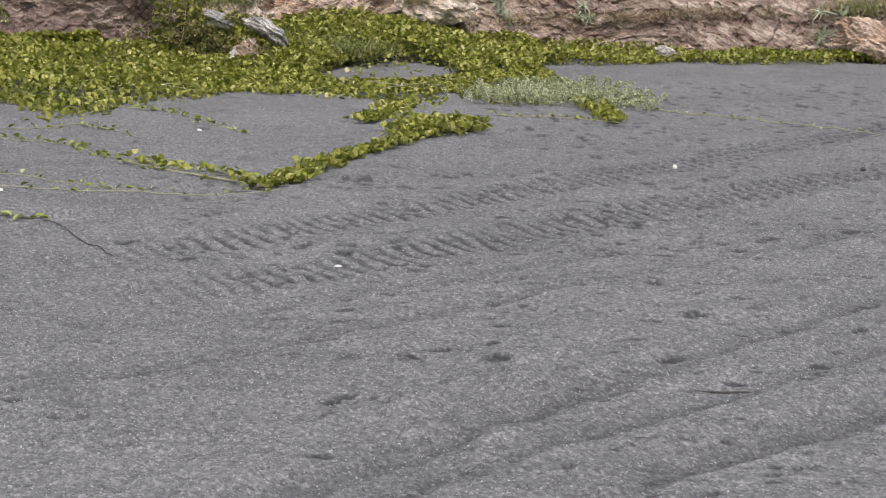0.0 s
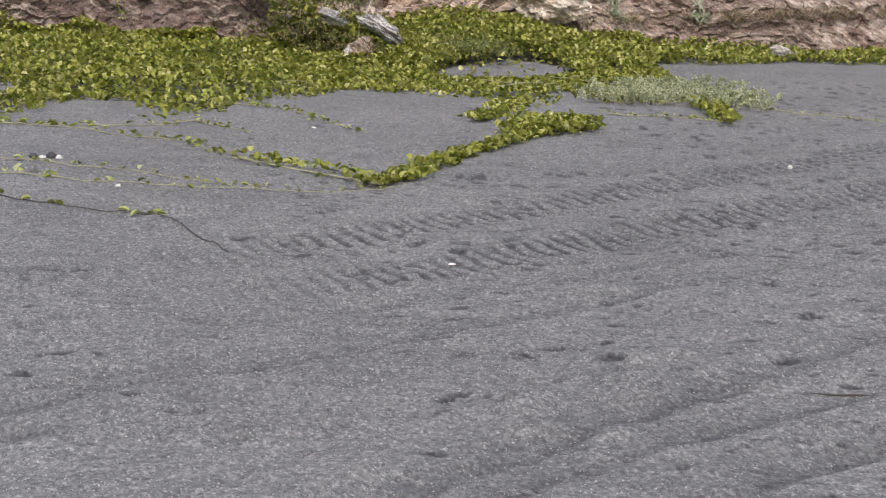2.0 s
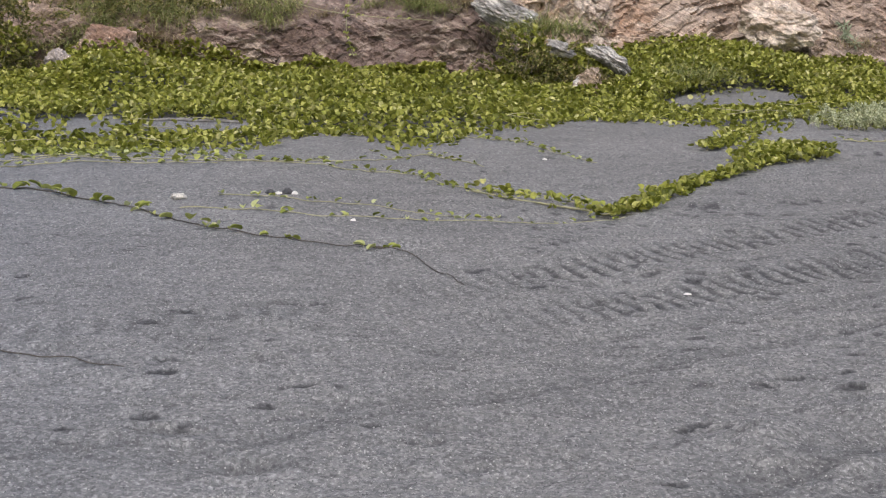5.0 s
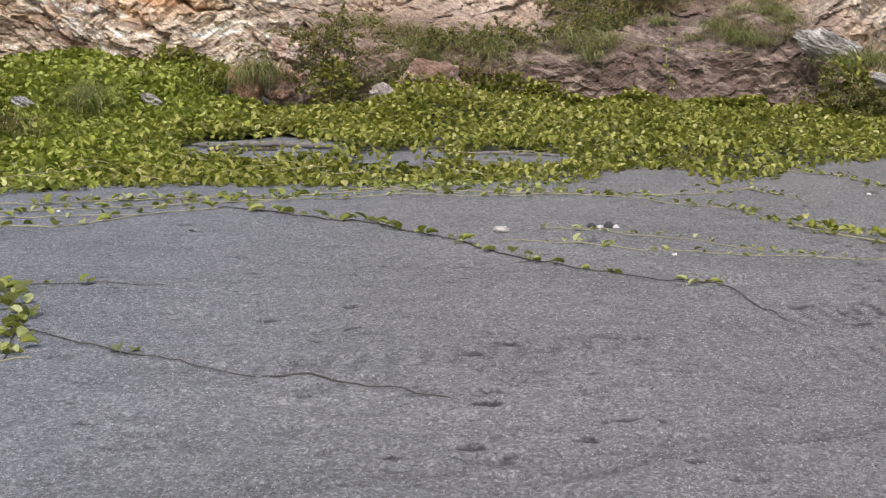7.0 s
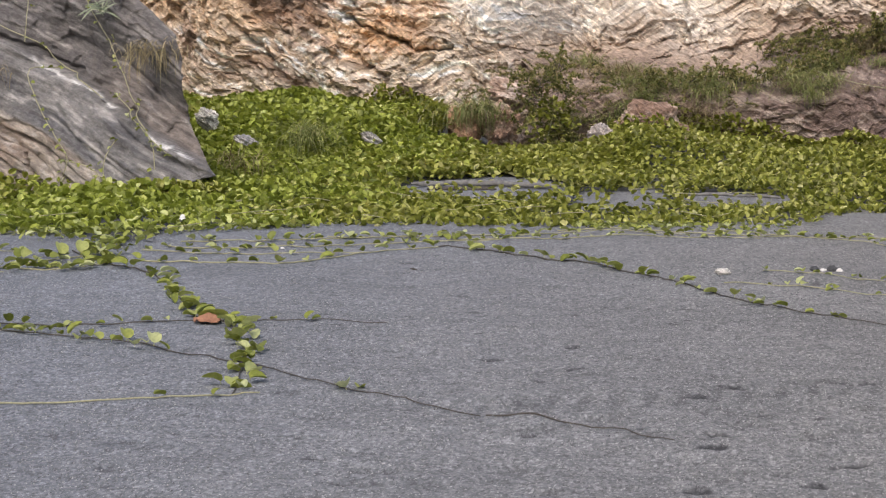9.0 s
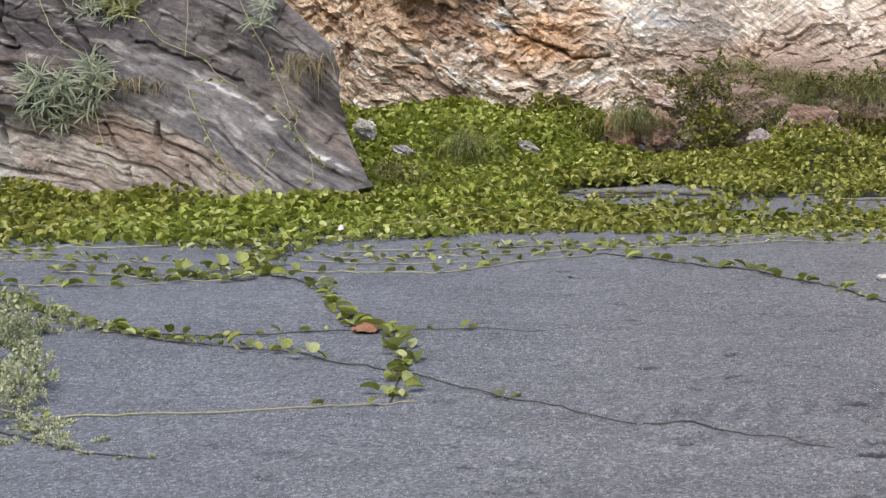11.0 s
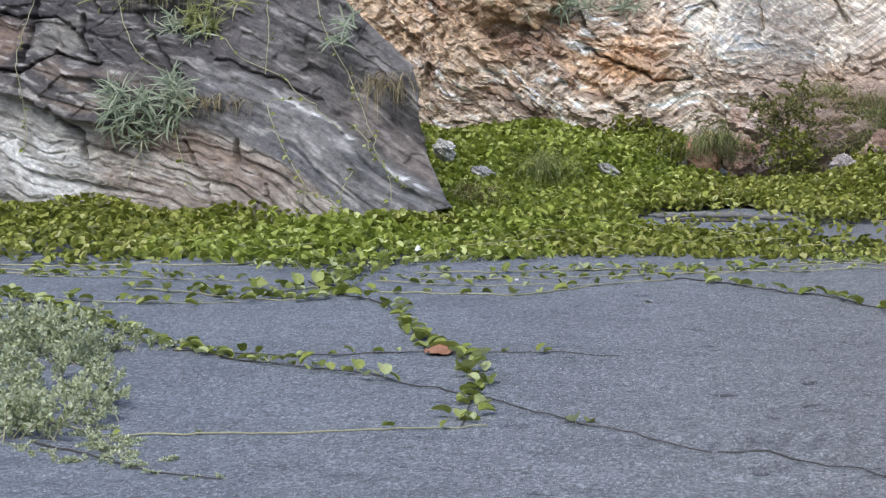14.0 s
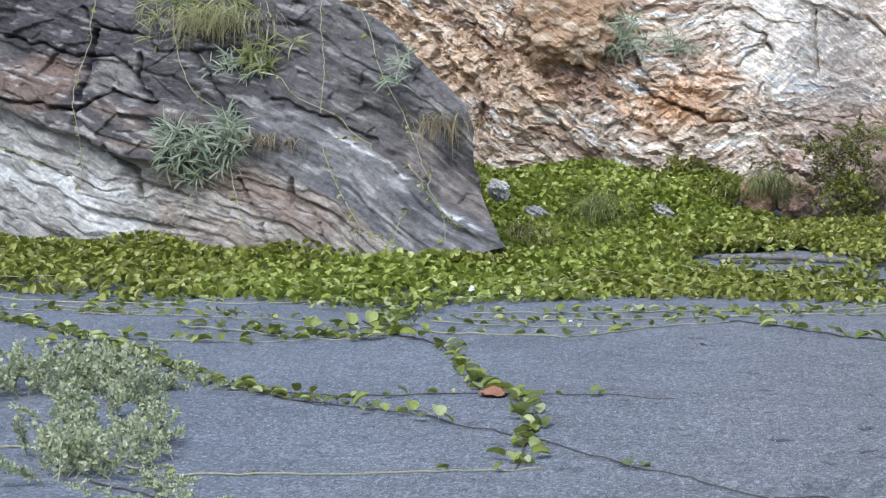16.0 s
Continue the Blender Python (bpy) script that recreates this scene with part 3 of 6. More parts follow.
CLIFF_CRACKS = [[(-3.6, 2.0), (-3.45, 1.9), (-3.3, 1.75)], [(-2.96, 2.15), (-2.93, 1.8), (-2.9, 1.45)], [(-2.7, 2.2), (-2.5, 2.12), (-2.3, 1.9), (-2.15, 1.65)], [(-4.75, 1.75), (-4.6, 1.5), (-4.45, 1.38)],
                [(-5.95, 1.75), (-5.5, 1.70), (-4.9, 1.74)], [(-4.6, 1.30), (-4.3, 1.2), (-3.9, 1.02), (-3.5, 1.0)]]


def cliff_beds(x, h):
    """Level across the bedding of the cliff, steep at one end and nearly flat at the other, and the way along it."""
    warp = 0.22 * fbm(x * 0.8, h * 0.8, 0, 3, 61) + 0.03 * fbm(x * 2.5, h * 2.5, 0, 3, 62)
    lean = np.interp(x, [-40, -7, -4.9, -4.2, -3.0, 40], [-26, -1.55, 0.0, 0.25, 0.40, 6.0])
    return h + lean + warp, x - 0.5 * h + warp


def cliff_surface(x, h, detail=True):
    """y of the cliff face at x and the height h over its foot."""
    y = cliff_front(x) + 0.32 * h
    bank = smooth(-3.2, -2.2, x) * smooth(2.5, 1.9, x)
    top = 0.50 + 0.10 * grain(x * 1.3, 0, 0, 60)
    y = y + bank * (1.7 * smooth(top - 0.03, top + 0.7, h) - 0.22 * h)
    y = y + smooth(2.4, 3.4, x) * 0.3 * h
    y = y + 0.15 * smooth(2.2, 4.0, h) * h
    y = y + 0.16 * fbm(x * 0.8, h * 0.8, 3, 3, 67)
    if not detail:
        return y
    s, along = cliff_beds(x, h)
    smoother = smooth(-3.9, -3.3, x) * smooth(1.15, 1.5, h) * smooth(-0.5, -1.5, x)
    relief = beds(along, s, 0.40, 170, 0.025, 0.0, 1.4) + (1 - 0.7 * smoother) * beds(along, s, 0.11, 174, 0.012, 0.0, 3.0)
    e1, i1, f1 = facets(along * 1.6, s * 2.6, 65, 0.14)
    e2, i2, f2 = facets(along * 5.6, s * 7.6, 66, 0.075)
    e3, i3, f3 = facets(along * 13, s * 18, 63, 0.04)
    relief = relief + 0.6 * f1 + 0.05 * (i1 - 0.5) + (1 - 0.7 * smoother) * (1.2 * f2 + 0.045 * (i2 - 0.5) + 1.3 * f3 + 0.028 * (i3 - 0.5))
    for k, points in enumerate(CLIFF_CRACKS):
        relief = relief + 0.14 * split_line(x, h, points, 0.016, 30 + k)
    # a dark slanting seam and the hollow under the tan boulder
    a, w, length = line_coords(x, h, (-5.85, 1.34), (-5.0, 0.58))
    relief = relief + 0.16 * np.exp(-((w + 0.02 * np.sin(9 * a)) / 0.035) ** 2) * smooth(-0.1, 0.1, a) * smooth(length + 0.1, length - 0.1, a)
    relief = relief * (1 - 0.55 * bank * smooth(0.8, 0.5, h)) * (1 - 0.45 * smooth(4.6, 6.0, x))
    return y + relief + 0.014 * fbm(along * 7, s * 16, 0, 3, 68) + 0.010 * fbm(x * 14, h * 14, 0, 2, 64)


def build_cliff():
    xs = np.concatenate([np.linspace(-40, -7.7, 26), np.arange(-7.6, 10.6, 0.0170), np.linspace(10.8, 40, 24)])
    hs = np.concatenate([np.arange(-0.15, 2.45, 0.0135), np.linspace(2.5, 7.5, 22)])
    h, x = np.meshgrid(hs, xs, indexing="ij")
    y = cliff_surface(x, h)
    z = CLIFF_Z + h + 0.02 * fbm(x * 6, h * 6, 9, 2, 69)
    z[0] -= 0.4
    bank = smooth(-3.2, -2.2, x) * smooth(2.5, 1.9, x)
    s, along = cliff_beds(x, h)
    # tones of the stone
    n1 = fbm(x * 1.1, s * 1.6, 0, 4, 71)
    n2 = fbm(along * 1.8, s * 6.5, 0, 4, 72)
    n3 = fbm(along * 4.5, s * 22, 0, 3, 73)
    c = np.zeros(x.shape + (3,)) + np.array((0.36, 0.285, 0.22))
    c = blend(c, (0.50, 0.435, 0.365), smooth(0.0, 0.8, n2))
    left = smooth(-2.4, -3.6, x)
    c = blend(c, (0.47, 0.41, 0.335), 0.65 * left)
    orange = 0.6 * n1 - 0.22 + 0.75 * np.exp(-((x + 4.0) / 0.45) ** 2 - ((h - 1.2) / 0.35) ** 2) + 0.6 * np.exp(-((x + 5.3) / 0.4) ** 2 - ((h - 1.6) / 0.6) ** 2)
    c = blend(c, (0.42, 0.28, 0.165), 0.72 * left * smooth(0.0, 0.5, orange))
    c = blend(c, (0.28, 0.205, 0.155), 0.8 * left * smooth(0.45, 0.9, -n2 + 0.3 * n1))
    c = blend(c, (0.66, 0.61, 0.55), 0.85 * left * smooth(0.25, 0.8, n3 + 0.5 * n2))
    a, w, length = line_coords(x, h, (-6.4, 1.9), (-5.0, 1.25))
    c = blend(c, (0.27, 0.165, 0.105), 0.85 * np.exp(-((w + 0.08 * n2) / 0.13) ** 2) * smooth(-0.3, 0.2, a) * smooth(length + 0.3, length - 0.2, a))
    c = blend(c, (0.80, 0.78, 0.74), 0.8 * smooth(0.10, 0.03, np.abs(h - 1.36 - 0.05 * n1 + 0.04 * (x + 3))) * smooth(-3.9, -3.6, x) * smooth(-2.1, -2.4, x) * smooth(-0.1, 0.3, n3 + 0.4 * n2))
    for wx, wh in ((-4.7, 1.36), (-4.07, 1.42), (-3.57, 1.55)):
        c = blend(c, (0.80, 0.77, 0.72), 0.8 * smooth(0.16, 0.05, np.hypot((x - wx) * 0.6, h - wh + 0.3 * (x - wx)) + 0.05 * n3) * smooth(-0.05, 0.3, n3))
    pale = left * smooth(-4.2, -3.2, x) * smooth(0.9, 1.4, h + 0.3 * n1)
    pale = np.maximum(pale, smooth(-4.0, -3.0, x) * smooth(-0.4, -1.4, x) * smooth(1.05, 1.4, h + 0.2 * n1))
    c = blend(c, (0.56, 0.525, 0.475), 0.8 * pale * (1 - 0.6 * smooth(0.05, 0.4, n3)))
    c = blend(c, (0.235, 0.180, 0.145), 0.75 * smooth(-2.4, -1.6, x) * smooth(2.5, 1.9, x) * smooth(1.7, 1.1, h + 0.3 * n1))
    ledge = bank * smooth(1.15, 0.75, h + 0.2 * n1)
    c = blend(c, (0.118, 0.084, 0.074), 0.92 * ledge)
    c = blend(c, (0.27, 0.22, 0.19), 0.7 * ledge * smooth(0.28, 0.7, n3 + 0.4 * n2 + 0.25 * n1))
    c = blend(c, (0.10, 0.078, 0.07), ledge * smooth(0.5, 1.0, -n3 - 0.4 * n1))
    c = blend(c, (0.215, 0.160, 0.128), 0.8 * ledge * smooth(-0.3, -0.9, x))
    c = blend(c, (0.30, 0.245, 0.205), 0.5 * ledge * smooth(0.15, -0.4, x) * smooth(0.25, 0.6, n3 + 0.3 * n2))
    r2 = smooth(2.6, 3.2, x)
    c = blend(c, (0.25, 0.198, 0.165), 0.75 * r2)
    c = blend(c, (0.28, 0.185, 0.13), 0.7 * r2 * smooth(0.2, 0.7, n1 + 0.6 * np.exp(-((x - 3.3) / 0.4) ** 2) - 0.25))
    c = blend(c, (0.38, 0.325, 0.28), 0.8 * r2 * smooth(0.2, 0.7, n2 + 0.4 * n3) * smooth(6.5, 4.5, x))
    c = blend(c, (0.180, 0.135, 0.105), 0.55 * left * smooth(0.30, 0.75, -n3 - 0.3 * n2) * (1 - 0.7 * pale))
    c = blend(c, (0.72, 0.68, 0.62), 0.7 * left * smooth(0.55, 0.85, n3 + 0.2 * n1))
    c = blend(c, (0.43, 0.265, 0.145), 0.65 * left * smooth(0.15, 0.8, np.exp(-((x + 4.02) / 0.50) ** 2 - ((h - 1.22) / 0.32) ** 2) + 0.35 * n2 + 0.2 * n3))
    c = blend(c, (0.250, 0.165, 0.115), 0.65 * left * smooth(0.2, 0.8, np.exp(-((x + 5.15) / 0.5) ** 2 - ((h - 1.45) / 0.22) ** 2) + 0.3 * n2))
    c = blend(c, (0.40, 0.30, 0.20), 0.6 * smooth(-5.3, -5.8, x) * smooth(-0.3, 0.3, n2))
    far = smooth(5.2, 6.6, x)
    c = blend(c, (0.150, 0.112, 0.094), 0.85 * far)
    c = blend(c, (0.30, 0.245, 0.21), far * smooth(0.2, 0.7, n3 + 0.3 * n2))
    c = blend(c, (0.135, 0.092, 0.075), far * smooth(0.4, 0.9, -n3 + 0.3 * n1))
    verts = np.stack([x, y, z], -1)
    # the level ground on top of the cliff, running back
    back = verts[-1:].copy()
    back[..., 1] += 40
    back[..., 2] += 1.0
    verts = np.concatenate([verts, back])
    c = np.concatenate([c, c[-1:]])
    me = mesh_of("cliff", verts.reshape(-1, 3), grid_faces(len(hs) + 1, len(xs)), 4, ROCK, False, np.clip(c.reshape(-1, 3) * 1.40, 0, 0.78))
    ob = new("cliff", me)
    return tagged(ob, "crumbling cliff face of orange, white and brown layered rock", "cliff", kind="structure")


build_cliff()

OUT_Z = SLOPE * 15.6


def outcrop_edge(x, h):
    """The right-hand edge of the outcrop: undercut below its tip, upright to 1.2 m, then leaning to the left."""
    line = np.interp(h, [-0.2, 0.0, 0.10, 0.16, 0.27, 0.45, 0.75, 1.05, 1.23, 1.46, 1.66, 1.89, 2.08, 2.3, 5.5], [-5.35, -5.05, -4.52, -4.36, -4.48, -4.60, -4.71, -4.71, -4.79, -5.10, -5.34, -5.62, -5.95, -6.5, -10.5])
    return line + 0.03 * fbm(h * 3.2, h * 0, 0, 3, 82)


def bed_level(x, h):
    """The height across the bedding, which dips ever more steeply towards the tip."""
    return h + np.interp(x, [-26, -10, -8, -7, -6.4, -5.8, -5.1, -4.3], [-4.0, 0, 0.55, 0.70, 0.90, 1.16, 1.54, 2.00])


CRACKS = [([(-8.80, 2.02), (-8.74, 1.7), (-8.67, 1.40)], 0.026, 0.34), ([(-9.9, 2.05), (-9.37, 1.92), (-8.9, 1.80), (-8.41, 1.76), (-8.0, 1.50), (-7.78, 1.30)], 0.013, 0.12),
          ([(-9.8, 1.42), (-9.2, 1.36), (-8.66, 1.27), (-8.3, 1.42), (-7.79, 1.30)], 0.015, 0.14), ([(-8.09, 1.76), (-8.02, 1.44)], 0.016, 0.10),
          ([(-8.66, 1.27), (-8.60, 1.05), (-8.3, 0.93)], 0.018, 0.14), ([(-8.2, 0.92), (-7.94, 0.77), (-7.86, 0.68), (-7.80, 0.52)], 0.020, 0.20),
          ([(-6.87, 0.68), (-6.81, 0.58), (-6.75, 0.46)], 0.014, 0.12), ([(-6.38, 0.64), (-6.35, 0.50)], 0.028, 0.16), ([(-6.61, 0.31), (-6.55, 0.2), (-6.49, 0.07)], 0.014, 0.12),
          ([(-6.01, 0.33), (-5.92, 0.14)], 0.010, 0.08), ([(-9.0, 2.25), (-8.7, 2.05), (-8.2, 1.98), (-7.9, 1.8)], 0.013, 0.11), ([(-6.7, 1.36), (-6.13, 1.16), (-5.76, 0.98), (-5.4, 0.72), (-5.07, 0.59)], 0.014, 0.07),
          ([(-9.55, 0.95), (-9.0, 0.80), (-8.5, 0.62)], 0.012, 0.07), ([(-7.5, 1.75), (-7.0, 1.2), (-6.7, 0.95)], 0.016, 0.09)]


def outcrop_zones(x, h):
    """Bed level and the shares of pale foot, front slab and upper rock."""
    s = bed_level(x, h) + 0.05 * fbm(x * 0.9, h * 0.9, 0, 3, 83)
    top = 1.38 + 0.22 * smooth(-7.5, -7.0, x)
    foot = smooth(top + 0.03, top - 0.03, s)
    slab = (1 - foot) * smooth(2.16, 2.10, s) * smooth(-7.1, -6.6, x)
    return s, foot, slab, 1 - foot - slab


def outcrop_surface(x, h, detail=True):
    """y of the outcrop's face at x and the height h over its foot; it turns away beyond its right-hand edge."""
    x, h = np.asarray(x, float), np.asarray(h, float)
    y = 15.15 + 0.30 * np.maximum(-5.0 - x, 0) + 0.08 * np.sin(x * 1.7) + 0.48 * h
    edge = outcrop_edge(x, h)
    past = np.maximum(x - edge, 0)
    y = y + np.minimum(6.0 * past, 4.5)
    s, foot, slab, upper = outcrop_zones(x, h)
    # the front slab ends along a slanting rim; the rock above it is set back in a rusty groove
    y = y + 0.24 * upper * smooth(-6.6, -5.7, x) * smooth(2.75, 2.35, s)
    # the dark blocks jut out over the pale foot
    y = y - 0.20 * upper * smooth(-6.9, -7.5, x) + 0.12 * smooth(1.75, 1.95, s) * smooth(-7.2, -7.8, x)
    y = y + 0.10 * fbm(x * 0.9, h * 0.9, 3, 3, 90)
    if not detail:
        return y
    along = x - 0.4 * h + 0.1 * fbm(x * 1.5, h * 1.5, 0, 2, 84)
    fold = 0.035 * fbm(x * 2.4, h * 2.4, 1, 2, 85)
    relief = beds(along, s + fold, 0.30, 140, 0.055, 0.05, 0.9)
    relief = relief + (0.25 + 0.75 * foot) * beds(along, s + 1.6 * fold, 0.085, 150, 0.040, 0.035, 1.6)
    relief = relief + (0.40 + 0.60 * foot) * beds(along, s + 2.2 * fold, 0.034, 160, 0.014, 0.012, 2.5)
    left = smooth(-6.9, -7.6, x)
    e1, i1, f1 = facets(along * 1.5, s * 2.3, 88, 0.16)
    relief = relief + upper * (0.35 + 0.65 * left) * smooth(0.0, 0.05, e1) * (f1 + 0.10 * (i1 - 0.5))
    e2, i2, f2 = facets(along * 4.0, s * 7.0, 89, 0.05)
    relief = relief + (0.35 + 0.4 * upper) * (f2 + 0.02 * (i2 - 0.5))
    relief = relief * (1 - 0.25 * slab - 0.22 * upper) + 0.012 * fbm(along * 5, s * 14, 0, 3, 91) + 0.006 * fbm(x * 16, h * 16, 0, 2, 92)
    for k, (points, width, deep) in enumerate(CRACKS):
        relief = relief + deep * split_line(x, h, points, width, k)
    return y + relief * smooth(0.6, 0.2, past)


def build_outcrop():
    xs = np.concatenate([np.linspace(-26, -10.4, 20), np.arange(-10.3, -4.1, 0.0100), np.linspace(-4.08, -3.5, 8)])
    hs = np.concatenate([np.arange(-0.2, 2.5, 0.0095), np.linspace(2.55, 5.5, 14)])
    h, x = np.meshgrid(hs, xs, indexing="ij")
    y = outcrop_surface(x, h)
    z = OUT_Z + h + 0.008 * fbm(x * 6, h * 6, 9, 2, 92)
    # beyond the edge the flank runs back behind the face
    past = np.maximum(x - outcrop_edge(x, h), 0)
    xw = np.where(past > 0, x - past + 0.1 * past - 0.45 * np.minimum(6.0 * past, 4.5), x)
    z[0] -= 0.3
    s, foot, slab, upper = outcrop_zones(x, h)
    n1 = fbm(x * 1.0, h * 1.2, 0, 4, 93)
    n2 = fbm(x * 1.6, s * 7, 0, 4, 94)
    n3 = fbm(x * 4.5, s * 26, 0, 3, 95)
    left = smooth(-6.9, -7.5, x)
    # upper rock: near-black slope, brown and grey blocks
    c = np.zeros(x.shape + (3,)) + np.array((0.090, 0.081, 0.079))
    c = blend(c, (0.062, 0.056, 0.058), smooth(0.0, 0.6, n1))
    c = blend(c, (0.175, 0.162, 0.156), 0.4 * smooth(0.3, 0.9, n2))
    c = blend(c, (0.150, 0.138, 0.134), 0.7 * smooth(-6.9, -6.2, x))
    block = smooth(0.36, 0.22, np.hypot((x + 9.2) * 0.55, h - 1.58) + 0.06 * n1)
    c = blend(c, (0.180, 0.128, 0.098), 0.85 * block)
    block = smooth(0.05, -0.02, np.maximum(np.abs(x + 8.36) - 0.24, np.abs(h - 1.6) - 0.15))
    c = blend(c, (0.215, 0.200, 0.180), 0.8 * block)
    under = left * smooth(1.42, 1.5, s) * smooth(1.95, 1.75, s)
    c = blend(c, (0.190, 0.148, 0.120), 0.7 * under * smooth(-0.3, 0.3, n2))
    c = blend(c, (0.40, 0.375, 0.34), 0.6 * under * smooth(0.35, 0.7, n3))
    # the groove over the slab is rusty
    groove = upper * smooth(2.62, 2.30, s + 0.08 * n1) * smooth(-5.7, -5.2, x)
    c = blend(c, (0.205, 0.172, 0.152), 0.6 * groove)
    # layered brown foot
    c = blend(c, (0.265, 0.225, 0.190), foot)
    c = blend(c, (0.215, 0.160, 0.125), foot * 0.7 * smooth(0.1, 0.6, n2))
    c = blend(c, (0.390, 0.355, 0.315), foot * 0.7 * smooth(0.1, 0.6, -n2 + 0.4 * n3))
    # blue-grey slab with pale streaks
    c = blend(c, (0.168, 0.160, 0.156), slab)
    c = blend(c, (0.098, 0.096, 0.106), slab * 0.7 * smooth(0.0, 0.6, n2))
    c = blend(c, (0.255, 0.248, 0.246), slab * 0.4 * smooth(0.2, 0.7, n3))
    c = blend(c, (0.260, 0.252, 0.248), slab * 0.25 * smooth(-5.0, -4.5, x))
    # pale and white rock at the far foot
    pale = foot * smooth(-7.35, -7.75, x + 0.25 * h)
    c = blend(c, (0.310, 0.297, 0.272), 0.9 * pale)
    white = smooth(0.30, 0.10, np.abs(h - 0.50 + 0.255 * (x + 8.4) + 0.10 * n1)) * smooth(-7.5, -7.9, x)
    c = blend(c, (0.58, 0.57, 0.545), 0.8 * white * smooth(-0.2, 0.4, n2 + 0.8 * n3))
    streak = smooth(0.022, 0.006, np.abs(s - 2.11 + 0.03 * n3))
    c = blend(c, (0.76, 0.75, 0.74), streak * smooth(0.10, 0.40, n3 + 0.7 * grain(x * 2.6, h * 2.6, 0, 96) + 0.15 * smooth(-5.2, -4.7, x)) * smooth(-6.3, -5.9, x))
    c = blend(c, (0.42, 0.39, 0.365), smooth(0.45, 0.95, n3) * 0.45)
    c = blend(c, (0.075, 0.068, 0.066), smooth(0.35, 0.9, -n3) * 0.45 * (1 - 0.7 * white))
    verts, tones = np.stack([xw, y, z], -1).reshape(-1, 3), np.clip(c.reshape(-1, 3) * 1.04, 0, 0.85)
    faces = grid_faces(len(hs), len(xs))
    # three bodies of stone that meet along bedding planes
    slab_f, foot_f = slab.ravel()[faces].mean(1) > 0.5, foot.ravel()[faces].mean(1) > 0.5
    out = thing("rock_outcrop", "dark grey layered rock outcrop with white veins above the creeper", "rock outcrop")
    for name, sel, label in (("front_slab", slab_f, "smooth blue-grey stone slab"), ("layered_foot", foot_f, "pale thinly layered stone"), ("upper_rock", ~slab_f & ~foot_f, "dark brown-grey blocky stone")):
        used, index = np.unique(faces[sel], return_inverse=True)
        part(name, mesh_of(name, verts[used], index.reshape(-1, 4), 4, ROCK_FINE, True, tones[used]), out, label)


build_outcrop()


def stone_mesh(name, size, seed, tone, tone2, material, detail=40, angular=0.5, rough=1.0):
    """A weathered boulder: a ball cut by random planes, then roughened."""
    th = np.linspace(0, np.pi, detail)
    ph = np.linspace(0, 2 * np.pi, detail * 2, endpoint=False)
    t, p = np.meshgrid(th, ph, indexing="ij")
    d = np.stack([np.sin(t) * np.cos(p), np.sin(t) * np.sin(p), np.cos(t)], -1)
    rng = np.random.RandomState(seed)
    r = np.ones(t.shape)
    for k in range(14):
        nrm = rng.normal(size=3)
        nrm /= np.linalg.norm(nrm)
        cosv = d @ nrm
        cut = rng.uniform(0.62, 0.95)
        r = np.where(cosv > 0.05, np.minimum(r, 1 - angular + angular * np.minimum(1, cut / np.maximum(cosv, 0.05))), r)
    q = d * r[..., None]
    lay = np.floor(q[..., 2] * 7 + 0.8 * q[..., 0] + 0.6 * fbm(q[..., 0] * 2, q[..., 1] * 2, 0, 2, seed + 5))
    r = r * (1 + 0.20 * fbm(q[..., 0] * 2, q[..., 1] * 2, q[..., 2] * 2 + seed, 4, seed, 0.6) + rough * 0.10 * (hashed(lay, lay * 0, lay * 0, seed) - 0.5) + rough * 0.05 * fbm(q[..., 0] * 7, q[..., 1] * 7, q[..., 2] * 9, 3, seed + 1))
    v = d * r[..., None] * np.array(size)
    n = fbm(v[..., 0] * 5, v[..., 1] * 5, v[..., 2] * 14, 4, seed + 3)
    c = blend(np.zeros(t.shape + (3,)) + np.array(tone), tone2, smooth(-0.1, 0.6, n))
    return mesh_of(name, v.reshape(-1, 3), grid_faces(detail, detail * 2, True)[:, ::-1], 4, material, False, c.reshape(-1, 3))


def rock(label, at, size, turn, seed, tone, tone2, detail=56, angular=0.75, name="boulder"):
    ob = new(name, stone_mesh(name, size, seed, tone, tone2, ROCK, detail, angular))
    ob.matrix_basis = pose(*at, *turn)
    return tagged(ob, label, "rock")


